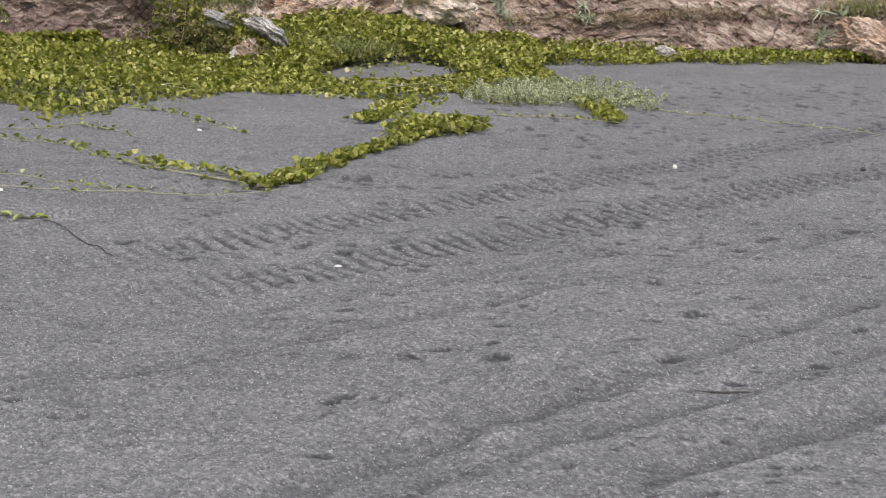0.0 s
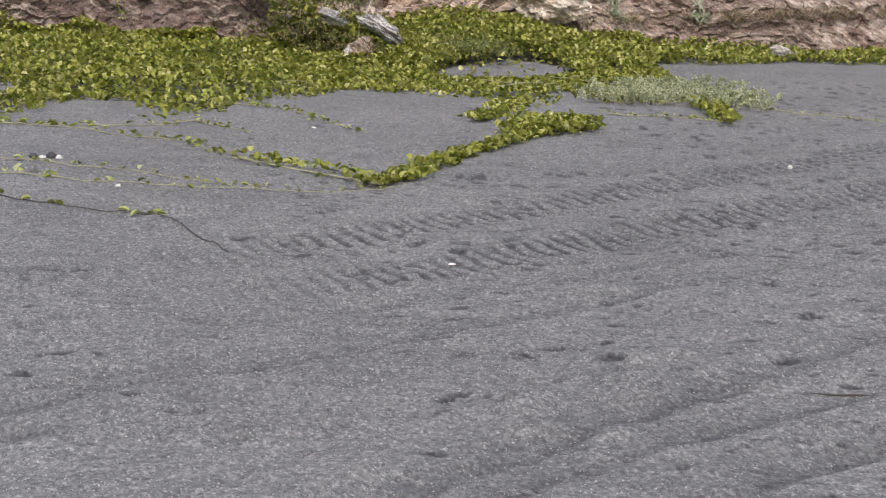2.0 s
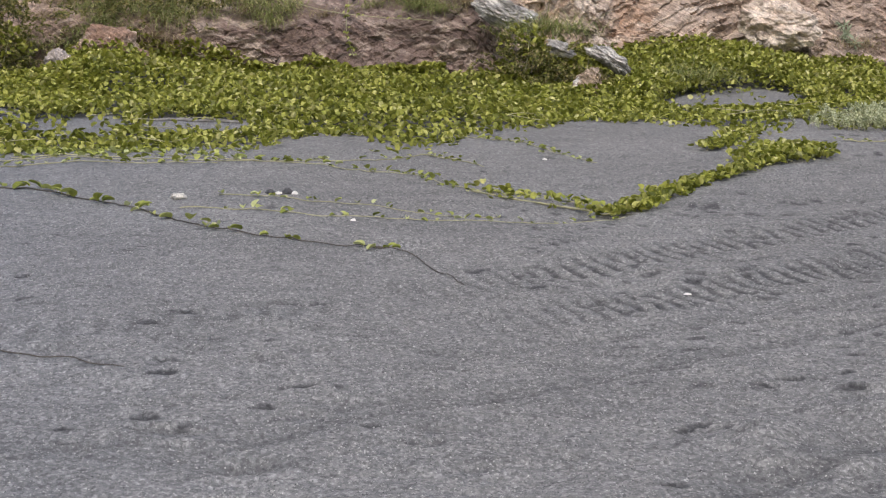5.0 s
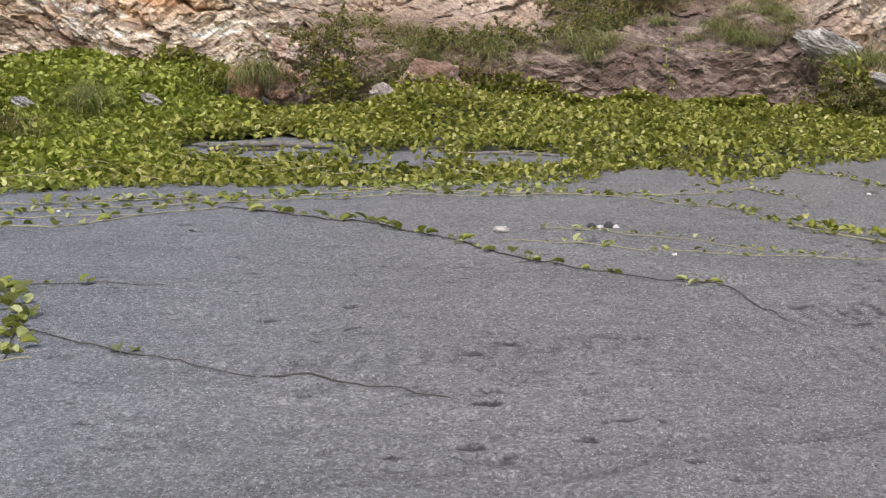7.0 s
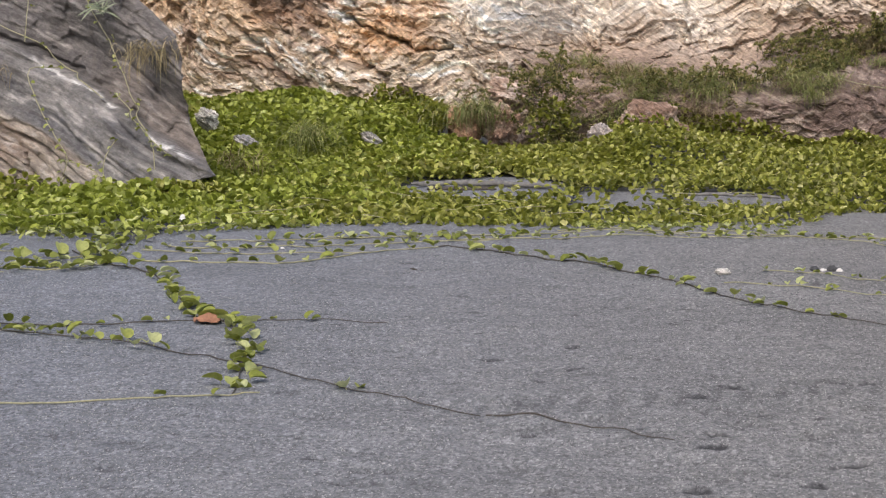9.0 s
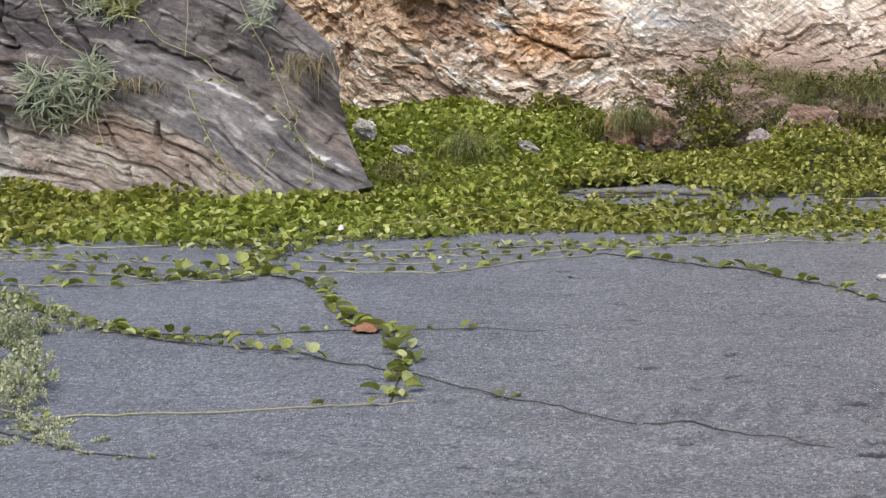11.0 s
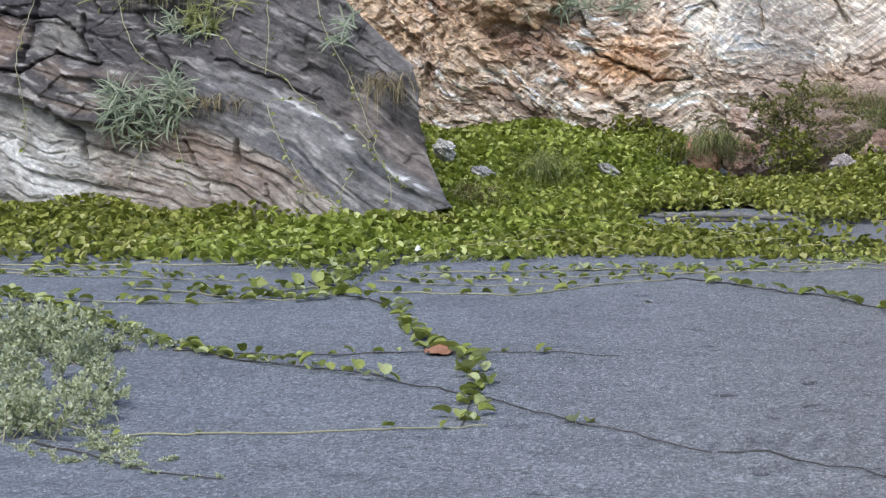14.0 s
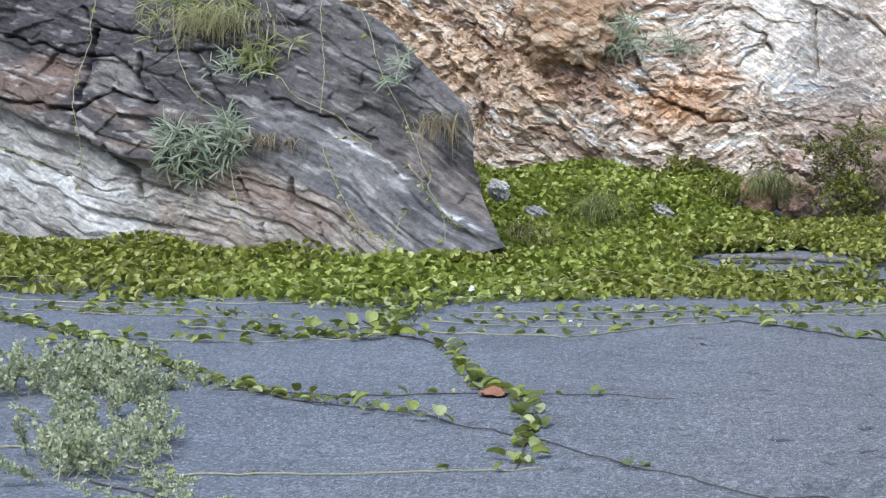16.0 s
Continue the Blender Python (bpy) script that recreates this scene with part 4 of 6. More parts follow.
# ================= leaves =================
def leaf_template(fold=38.0, droop=0.25, petiole=0.55, lift=50.0):
    """A round, notched creeper leaf folded along its rib on a short stalk; about one unit wide. Triangles."""
    outline = [(0.0, 0.0), (0.0, 0.24), (0.20, 0.47), (0.55, 0.54), (0.86, 0.42), (1.0, 0.18), (0.93, 0.0)]
    f = math.tan(radians(fold))
    verts = []
    for x, y in outline:
        verts.append((x, y * math.cos(radians(fold)), y * math.sin(radians(fold)) * (1 - 0.35 * y) - droop * x * x))
    for x, y in outline[1:-1]:
        verts.append((x, -y * math.cos(radians(fold)), y * math.sin(radians(fold)) * (1 - 0.35 * y) - droop * x * x))
    mid = len(verts)
    verts.append((0.45, 0, -droop * 0.2))
    tris = [(mid, 0, 1), (mid, 1, 2), (mid, 2, 3), (mid, 3, 4), (mid, 4, 5), (mid, 5, 6)]
    tris = [(a, c, b) for a, b, c in tris]
    other = [0, 7, 8, 9, 10, 11, 6]
    tris += [(mid, other[k], other[k + 1]) for k in range(6)]
    v = np.array(verts)
    a = radians(lift)
    v[:, 0] -= 0.05
    rot = np.array([[math.cos(a), 0, -math.sin(a)], [0, 1, 0], [math.sin(a), 0, math.cos(a)]])
    v = v @ rot.T
    v += np.array([0.12 * petiole, 0, petiole])
    k = len(v)
    stalk = np.array([(-0.02, -0.025, 0), (-0.02, 0.025, 0), (0.02, 0, 0), (0.12 * petiole, 0, petiole)])
    v = np.vstack([v, stalk])
    tris += [(k, k + 1, k + 3), (k + 1, k + 2, k + 3), (k + 2, k, k + 3)]
    return v, np.array(tris)


def plain_leaf(fold, droop, lift):
    """The same leaf in ten triangles and without its stalk, for the thick of the mat."""
    f = radians(fold)
    half = [(0.0, 0.20), (0.15, 0.43), (0.46, 0.54), (0.78, 0.45), (0.98, 0.20)]
    v = [(0, 0, 0), (0.94, 0, -droop * 0.85)]
    for side in (1, -1):
        v += [(x, side * y * math.cos(f), y * math.sin(f) * (1.25 - 0.5 * y) - droop * x * x) for x, y in half]
    t = [(0, 3, 2), (0, 4, 3), (0, 5, 4), (0, 6, 5), (0, 1, 6), (0, 7, 8), (0, 8, 9), (0, 9, 10), (0, 10, 11), (0, 11, 1)]
    v = np.array(v, float)
    a = radians(lift)
    v = v @ np.array([[math.cos(a), 0, -math.sin(a)], [0, 1, 0], [math.sin(a), 0, math.cos(a)]]).T
    return v + np.array([0, 0, 0.3]), np.array(t)


MAT_FORMS = [plain_leaf(32, 0.35, 34), plain_leaf(40, 0.35, 56), plain_leaf(26, 0.5, 18), plain_leaf(44, 0.25, 70)]
LEAF_FORMS = [leaf_template(40, 0.2, 0.5, 35), leaf_template(30, 0.35, 0.4, 62), leaf_template(52, 0.15, 0.6, 15), leaf_template(20, 0.45, 0.5, 48)]
RUN_FORMS = [leaf_template(44, 0.4, 0.16, 24), leaf_template(34, 0.5, 0.2, 46), leaf_template(52, 0.3, 0.12, 12)]
RUN_MESHES = [mesh_of("leaf", v * 0.072, f, 3, RUN_LEAF, True) for v, f in RUN_FORMS]


def build_mat():
    rng = np.random.RandomState(7)
    n = 215000
    px, py = rng.uniform(-10.5, 11, n), rng.uniform(12, 21.2, n)
    kind = rng.rand(n)
    soil = kind < 0.24                             # the soil banks under the cliff are thickly covered
    hump = kind > 0.93
    px = np.where(soil, rng.uniform(-7.2, -1.4, n), px)
    py = np.where(soil, rng.uniform(16.6, 21.2, n), py)
    px = np.where(hump, rng.uniform(1.9, 5.9, n), px)
    py = np.where(hump, rng.uniform(16.9, 20.6, n), py)
    n = len(px)
    edge = 0.22 * fbm(px * 1.6, py * 1.6, 0, 3, 101)
    ok = inside(px + edge * 0.6, py + edge, MAT_OUTLINE)
    for k, gap in enumerate(SAND_GAPS):
        ok &= ~(inside(px + 0.4 * edge, py + 0.4 * edge, gap) & (rng.rand(n) > (0.02 if k < 3 else 0.08)))
    # thinner towards the front edge and over bare patches
    front = np.interp(px, [-10, -4, -1, 1, 3, 6, 11], [12.8, 13.0, 13.8, 14.6, 15.2, 18.9, 20.1])
    depth = py - front
    dens = 0.25 + 0.75 * smooth(0.0, 0.7, depth + 0.5 * fbm(px * 0.8, py * 0.8, 0, 2, 102))
    dens *= 0.45 + 0.55 * smooth(-0.5, -0.1, fbm(px * 0.7, py * 1.1, 4, 3, 103))
    dens = np.maximum(dens, 0.85 * smooth(2.2, 2.6, px) * smooth(4.7, 4.3, px) * smooth(15.9, 16.2, py))
    ok &= rng.rand(n) < np.maximum(dens, smooth(16.8, 17.6, py))
    # not inside the rocks
    ok &= ~((px > -3.45) & (px < -1.85) & (py > 18.9 + 0.1 * np.sin(px * 9)))
    ok &= py < cliff_front(px) + 0.25
    ok &= ~((px < -4.62 - 0.42 * (py - 15.2)) & (py > 15.25 + 0.30 * np.maximum(-5.0 - px, 0)))
    px, py, depth = px[ok], py[ok], depth[ok]
    n = len(px)
    rocks = smooth(1.3, 0.2, 15.2 + 0.30 * np.maximum(-5.0 - px, 0) - py) * smooth(-4.2, -4.8, px)
    tall = 0.035 + 0.05 * smooth(0.5, 2.0, depth) + 0.03 * smooth(17.0, 18.2, py) * smooth(2.0, 3.0, px) * smooth(5.8, 4.6, px) + 0.06 * smooth(17.0, 19.0, py) + 0.05 * rocks
    tall = tall * (1 + 0.5 * fbm(px * 1.2, py * 1.2, 0, 2, 104))
    tall = tall * (1 - 0.65 * smooth(1.8, 2.6, px) * smooth(18.0, 17.4, py)) * (1 - 0.45 * smooth(-4.0, -3.2, px) * smooth(16.0, 15.2, py))
    hz = base_height(px, py) + tall * rng.rand(n) ** 0.6 - 0.02
    places = np.stack([px, py, hz], 1)
    turns, scales = rng.uniform(0, 2 * np.pi, n), rng.uniform(0.046, 0.066, n) * np.interp(px, [-5.5, -3.0, -0.5, 3.0, 8.0], [1.12, 0.90, 0.80, 0.74, 0.74])
    tilts, dirs = rng.normal(0, 0.34, n), rng.uniform(0, 2 * np.pi, n)
    form = rng.randint(0, len(LEAF_FORMS), n)
    mat_thing = thing("creeper_mat", "dense mat of yellow-green beach creeper at the cliff foot", "creeper")
    # the leaves along the front edge are single pieces
    order = np.argsort(np.hypot(px, py))
    single = order[:300]
    rest = np.ones(n, bool)
    rest[single] = False
    # the stretch of the mat that takes the brightened leaf colour
    lit = np.abs(px + 4.6 + 0.5 * fbm(px * 1.5, py * 1.5, 0, 2, 105) + rng.normal(0, 0.35, n)) < 1.3
    for side, material in ((lit, LIT_LEAF), (~lit, MAT_LEAF)):
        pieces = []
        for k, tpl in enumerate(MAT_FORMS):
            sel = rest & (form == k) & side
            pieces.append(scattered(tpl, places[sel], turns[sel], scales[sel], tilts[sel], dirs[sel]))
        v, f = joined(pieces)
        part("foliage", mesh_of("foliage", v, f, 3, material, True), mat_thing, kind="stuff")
    shared = [mesh_of("leaf", v * 0.07, f, 3, RUN_LEAF, False) for v, f in LEAF_FORMS]
    for i in single:
        m = pose(*places[i], 0, 0, math.degrees(turns[i])) @ pose(0, 0, 0, math.degrees(tilts[i])) @ Matrix.Scale(scales[i] / 0.085, 4)
        part("leaf", shared[form[i]], mat_thing, matrix=m)
    # stems that show between the leaves
    stems = []
    for k in range(80):
        x0, y0 = rng.uniform(-10, 6), rng.uniform(12.9, 17)
        if not inside(np.array([x0]), np.array([y0]), MAT_OUTLINE)[0]:
            continue
        a = rng.normal(0.1, 0.35)
        s = np.linspace(0, rng.uniform(0.15, 0.45), 10)
        lx, ly = x0 + s * math.cos(a), y0 + s * math.sin(a) + 0.08 * np.sin(s * 9 + k)
        lz = base_height(lx, ly) + 0.03 + 0.05 * np.abs(np.sin(s * 3 + k))
        stems.append(tube(np.stack([lx, ly, lz], 1), 0.0028, 4))
    v, f = joined(stems)
    part("stem", mesh_of("stem", v, f, 4, STEM_PALE), mat_thing, kind="stuff")


build_mat()


def runner(points, leaves, label, dark=False, radius=0.006, size=1.0, spread=0.03, seed=0, group="creeper runners", height=0.012):
    """A creeping stem over the sand with leaves along it; leaves: list of (from, to, count) in shares of its length."""
    rng = np.random.RandomState(seed)
    line = catmull(points, 0.05)
    line = line + 0.012 * np.stack([grain(np.arange(len(line)) * 0.3, seed, 0, 5), grain(np.arange(len(line)) * 0.3, seed, 7, 6)], 1)
    z = full_height(line[:, 0], line[:, 1]) + height * 0.6 + 0.004 * grain(np.arange(len(line)) * 0.35, seed, 0, 7)
    pts = np.concatenate([line, z[:, None]], 1)
    t = np.linspace(0, 1, len(pts))
    v, f = tube(pts, radius * 0.78 * (1.15 - 0.5 * t), 6)
    vine = thing("creeper_runner", label, "creeper", group=group)
    part("stem", mesh_of("stem", v, f, 4, STEM_DARK if dark else STEM_PALE), vine)
    for a, b, count in leaves:
        for k in range(count):
            s = a + (b - a) * (k + 0.5 + rng.uniform(-0.45, 0.45)) / count
            i = min(len(pts) - 1, int(s * (len(pts) - 1)))
            x, y = pts[i, 0] + rng.normal(0, spread), pts[i, 1] + rng.normal(0, spread)
            sc = 1.08 * size * rng.uniform(0.7, 1.15) * float(np.interp(x, [-2.0, 0.0, 1.2], [1.0, 0.72, 0.52]))
            m = pose(x, y, pts[i, 2], 0, 0, rng.uniform(0, 360)) @ pose(0, 0, 0, rng.normal(0, 12), rng.normal(0, 12)) @ Matrix.Scale(sc, 4)
            part("leaf", RUN_MESHES[rng.randint(3)], vine, matrix=m)
    return vine


DARKV = "dark-stemmed creeper runner with round green leaves on sand"
PALEV = "thin pale creeper runner with small leaves on sand"
runner([(-2.22, 12.52), (-2.03, 12.53), (-1.54, 12.11), (-1.11, 11.74), (-0.77, 11.35), (-0.43, 10.76), (-0.20, 10.39), (0.16, 10.05), (0.46, 9.82), (0.66, 9.53), (0.78, 9.08), (0.84, 8.80)],
       [(0.0, 0.2, 9), (0.2, 0.36, 11), (0.36, 0.6, 12), (0.6, 0.72, 7), (0.78, 0.84, 5)], DARKV, True, 0.005, 1.0, 0.03, 1)
runner([(-3.9, 11.76), (-3.4, 11.71), (-3.0, 11.74), (-2.78, 11.91), (-2.52, 12.3), (-2.22, 12.52)], [(0, 1, 14)], PALEV, False, 0.006, 0.85, 0.03, 2)
runner([(-3.99, 12.26), (-3.53, 12.18), (-3.11, 12.17), (-2.57, 12.22)], [(0, 1, 9)], PALEV, False, 0.005, 0.8, 0.03, 3)
runner([(-6.66, 11.77), (-6.08, 11.33), (-5.17, 10.53), (-4.57, 9.95), (-4.18, 9.55), (-3.83, 9.28), (-3.52, 9.06), (-3.27, 8.98), (-3.03, 8.91), (-2.77, 8.73), (-2.31, 8.44), (-2.15, 8.26), (-1.91, 8.05), (-1.59, 7.80), (-1.40, 7.66), (-1.22, 7.56)],
       [(0.0, 0.25, 60), (0.25, 0.4, 46), (0.4, 0.62, 44), (0.62, 0.74, 12), (0.895, 0.915, 3)], DARKV, True, 0.005, 0.88, 0.05, 4)
runner([(-1.19, 7.57), (-0.91, 7.44), (-0.66, 7.27), (-0.48, 7.10)], [], "bare dark creeper stem half buried in sand", True, 0.0042, 1, 0, 5)
runner([(-4.40, 12.13), (-4.01, 11.61), (-3.69, 11.28), (-3.49, 10.99), (-3.21, 10.34), (-2.92, 9.69), (-2.72, 9.46), (-2.50, 8.96), (-2.38, 8.65), (-2.29, 8.14), (-2.23, 7.83)],
       [(0.0, 0.22, 14), (0.25, 0.5, 20), (0.5, 0.8, 34), (0.8, 1.0, 18)], DARKV, True, 0.0055, 1.0, 0.04, 6)
runner([(-4.11, 9.39), (-3.63, 9.34), (-3.24, 9.37), (-2.84, 9.50), (-2.59, 9.58), (-2.19, 9.59), (-1.95, 9.60)], [(0.0, 0.5, 11), (0.5, 0.95, 5)], DARKV, True, 0.0045, 0.65, 0.02, 7)
runner([(-4.41, 7.73), (-4.15, 7.73), (-3.59, 7.46), (-3.30, 7.51), (-2.94, 7.55), (-2.66, 7.64), (-2.35, 7.75), (-2.13, 7.85)], [(0.2, 0.6, 4), (0.85, 0.95, 2)], PALEV, False, 0.006, 0.6, 0.015, 8)
runner([(-7.21, 12.75), (-6.40, 12.82), (-5.58, 12.80), (-4.90, 13.08), (-4.75, 13.11)], [(0.1, 1, 16)], PALEV, False, 0.007, 0.9, 0.05, 9)
runner([(-6.68, 12.56), (-6.23, 12.46), (-5.66, 12.36), (-5.21, 12.31)], [(0.2, 1, 11)], PALEV, False, 0.006, 0.95, 0.03, 10)
runner([(-5.30, 11.56), (-4.88, 11.52), (-4.53, 11.34), (-4.18, 11.32), (-4.02, 11.66)], [(0.0, 0.3, 8), (0.3, 1.0, 30)], PALEV, False, 0.006, 1.0, 0.07, 11)
runner([(-4.5, 11.45), (-4.3, 11.75), (-4.2, 12.05), (-4.25, 12.5)], [(0, 1, 36)], PALEV, False, 0.006, 1.05, 0.11, 12)
runner([(-5.86, 10.73), (-5.53, 11.06), (-4.89, 11.03), (-4.46, 11.15)], [(0, 1, 20)], PALEV, False, 0.005, 0.95, 0.05, 13)
runner([(-0.45, 11.28), (0.05, 11.01), (0.61, 10.75), (1.18, 10.63), (1.65, 10.70), (1.87, 10.81)], [(0.1, 1, 26)], PALEV, False, 0.0036, 0.8, 0.025, 14)
runner([(-0.25, 11.67), (0.29, 11.43), (0.58, 11.26), (0.98, 10.95), (1.20, 10.81)], [(0, 1, 18)], PALEV, False, 0.0034, 0.8, 0.025, 15)
runner([(-0.65, 13.64), (0.16, 13.14), (0.59, 12.83), (0.91, 12.54), (1.13, 12.00), (1.37, 11.81), (1.57, 11.47), (1.95, 11.15)], [(0.0, 0.5, 30), (0.5, 1.0, 64)], PALEV, False, 0.0038, 0.9, 0.045, 16)
runner([(1.34, 14.85), (1.7, 14.42), (1.86, 13.83), (2.09, 13.34)], [(0, 1, 46)], PALEV, False, 0.0038, 0.9, 0.05, 17)
runner([(1.0, 13.75), (1.13, 13.56), (1.34, 13.11)], [(0, 1, 12)], PALEV, False, 0.005, 0.8, 0.05, 18)
runner([(3.97, 14.37), (4.43, 14.27), (4.74, 13.94)], [(0, 1, 22)], PALEV, False, 0.005, 0.85, 0.06, 19)
runner([(5.25, 15.11), (5.71, 14.58), (6.11, 14.07), (6.41, 13.38)], [(0, 0.6, 14), (0.6, 1, 4)], PALEV, False, 0.005, 0.75, 0.05, 20)
runner([(-1.6, 13.55), (-0.9, 13.5), (-0.2, 13.3), (0.5, 13.35), (1.1, 13.75)], [(0, 1, 40)], PALEV, False, 0.005, 0.85, 0.09, 21)
runner([(-3.9, 12.75), (-3.3, 12.8), (-2.6, 13.1), (-1.8, 13.3)], [(0, 1, 34)], PALEV, False, 0.005, 0.85, 0.10, 22)

runner([(-6.3, 12.15), (-5.7, 12.02), (-5.1, 12.08), (-4.6, 11.98)], [(0, 1, 26)], PALEV, False, 0.005, 0.75, 0.04, 41)
runner([(-3.9, 12.45), (-3.2, 12.5), (-2.5, 12.78), (-1.9, 12.95)], [(0, 1, 28)], PALEV, False, 0.005, 0.72, 0.04, 42)
runner([(-2.4, 12.95), (-1.7, 13.05), (-1.0, 13.2), (-0.3, 13.22)], [(0, 1, 26)], PALEV, False, 0.005, 0.7, 0.04, 43)
runner([(-7.0, 12.35), (-6.4, 12.3), (-5.9, 12.2)], [(0, 1, 16)], PALEV, False, 0.005, 0.75, 0.04, 44)
runner([(-3.0, 12.95), (-2.2, 13.2), (-1.4, 13.4), (-0.8, 13.4)], [(0, 1, 34)], PALEV, False, 0.005, 0.72, 0.06, 45)

def clump(centre_line, width, count, tall, label, seed, size=(0.043, 0.066)):
    """A thick heap of creeper leaves along a line."""
    rng = np.random.RandomState(seed)
    line = catmull(centre_line, 0.05)
    idx = rng.randint(0, len(line), count)
    share = idx / max(1, len(line) - 1)
    w = np.interp(share, np.linspace(0, 1, len(width)), width)
    px, py = line[idx, 0] + rng.normal(0, 1, count) * w * 0.5, line[idx, 1] + rng.normal(0, 1, count) * w * 0.6
    px, py = np.clip(px, line[idx, 0] - w, line[idx, 0] + w), np.clip(py, line[idx, 1] - w, line[idx, 1] + w)
    hz = base_height(px, py) + tall * rng.rand(count) * (0.4 + 0.6 * np.clip(w / max(width), 0, 1))
    form = rng.randint(0, 4, count)
    heap = thing("creeper_clump", label, "creeper", group="creeper clumps")
    turns, scales = rng.uniform(0, 6.28, count), rng.uniform(*size, count) * 0.72
    tilts, dirs = rng.normal(0, 0.4, count), rng.uniform(0, 6.28, count)
    places = np.stack([px, py, hz], 1)
    pieces = [scattered(t, places[form == k], turns[form == k], scales[form == k], tilts[form == k], dirs[form == k]) for k, t in enumerate(MAT_FORMS)]
    v, f = joined(pieces)
    part("foliage", mesh_of("foliage", v, f, 3, MAT_LEAF, True), heap, kind="stuff")
    lz = base_height(line[:, 0], line[:, 1]) + 0.012
    v, f = tube(np.concatenate([line, lz[:, None]], 1), 0.006, 5)
    part("stem", mesh_of("stem", v, f, 4, STEM_PALE), heap)


clump([(1.74, 10.86), (1.93, 11.05), (2.2, 11.59), (2.49, 12.11)], [0.07, 0.11, 0.10, 0.07], 400, 0.03, "yellow-green strip of creeper leaves across the sand", 31)
clump([(2.47, 12.11), (2.77, 12.54), (3.02, 12.91), (3.18, 13.13)], [0.06, 0.07, 0.10], 300, 0.03, "strip of creeper leaves across the sand", 32)
clump([(3.07, 13.12), (3.33, 13.44), (3.56, 13.56)], [0.16, 0.28, 0.14], 900, 0.08, "thick dark green heap of creeper leaves", 33)
clump([(2.91, 13.88), (3.17, 14.4), (3.43, 14.98)], [0.08, 0.13, 0.16], 260, 0.04, "loose strip of creeper leaves on sand", 34)
clump([(4.93, 15.25), (4.83, 14.72), (4.7, 13.99)], [0.15, 0.12, 0.08], 330, 0.04, "yellow-green creeper clump beside the silvery shrub", 35)
clump([(1.15, 11.85), (1.4, 11.45), (1.7, 11.0)], [0.08, 0.1, 0.08], 60, 0.05, "sparse creeper leaves beside a runner", 36)


# ================= plants =================
def blade_mesh(name, length, width, bend, material, folds=5):
    """A long narrow leaf that arches over, with a shallow gutter; two strips of quads."""
    t = np.linspace(0, 1, folds + 1)
    a = bend * t
    x = np.cumsum(np.concatenate([[0], np.sin(a[1:]) / folds])) * length
    z = np.cumsum(np.concatenate([[0], np.cos(a[1:]) / folds])) * length
    w = width * np.clip(1.15 * np.sin(np.pi * (0.18 + 0.82 * t)), 0.03, 1) * 0.5
    v = np.concatenate([np.stack([x, -w, z + 0.3 * w], 1), np.stack([x, 0 * w, z], 1), np.stack([x, w, z + 0.3 * w], 1)])
    f = grid_faces(3, folds + 1)
    return mesh_of(name, v, f, 4, material, True)


def rosette(at, count, size, label, seed, material=None, wide=1.0, high=1.0, group="spiky rock plants"):
    """A spiky plant of several stars of narrow leaves that hangs from the rock."""
    rng = np.random.RandomState(seed)
    plant = thing("spiky_plant", label, "plant", at, group)
    shapes = [blade_mesh("leaf", size, 0.014, b, material or BLADE) for b in (0.35, 0.8, 1.4)]
    stars = max(2, count // 15)
    hearts = [(rng.normal(0, size * 0.62 * wide), rng.normal(0, 0.02) - 0.02, rng.normal(0, size * 0.5 * high)) for k in range(stars)]
    for k in range(count):
        heart = hearts[k % stars]
        foot = tuple(c + rng.normal(0, 0.012) for c in heart)
        m = pose(*foot, 62, 0, 0) @ pose(0, 0, 0, 0, 0, rng.uniform(0, 360)) @ pose(0, 0, 0, 0, rng.uniform(15, 80), 0) @ Matrix.Scale(rng.uniform(0.5, 1.05), 4)
        part("leaf", shapes[rng.randint(3)], plant, matrix=m)
    return plant


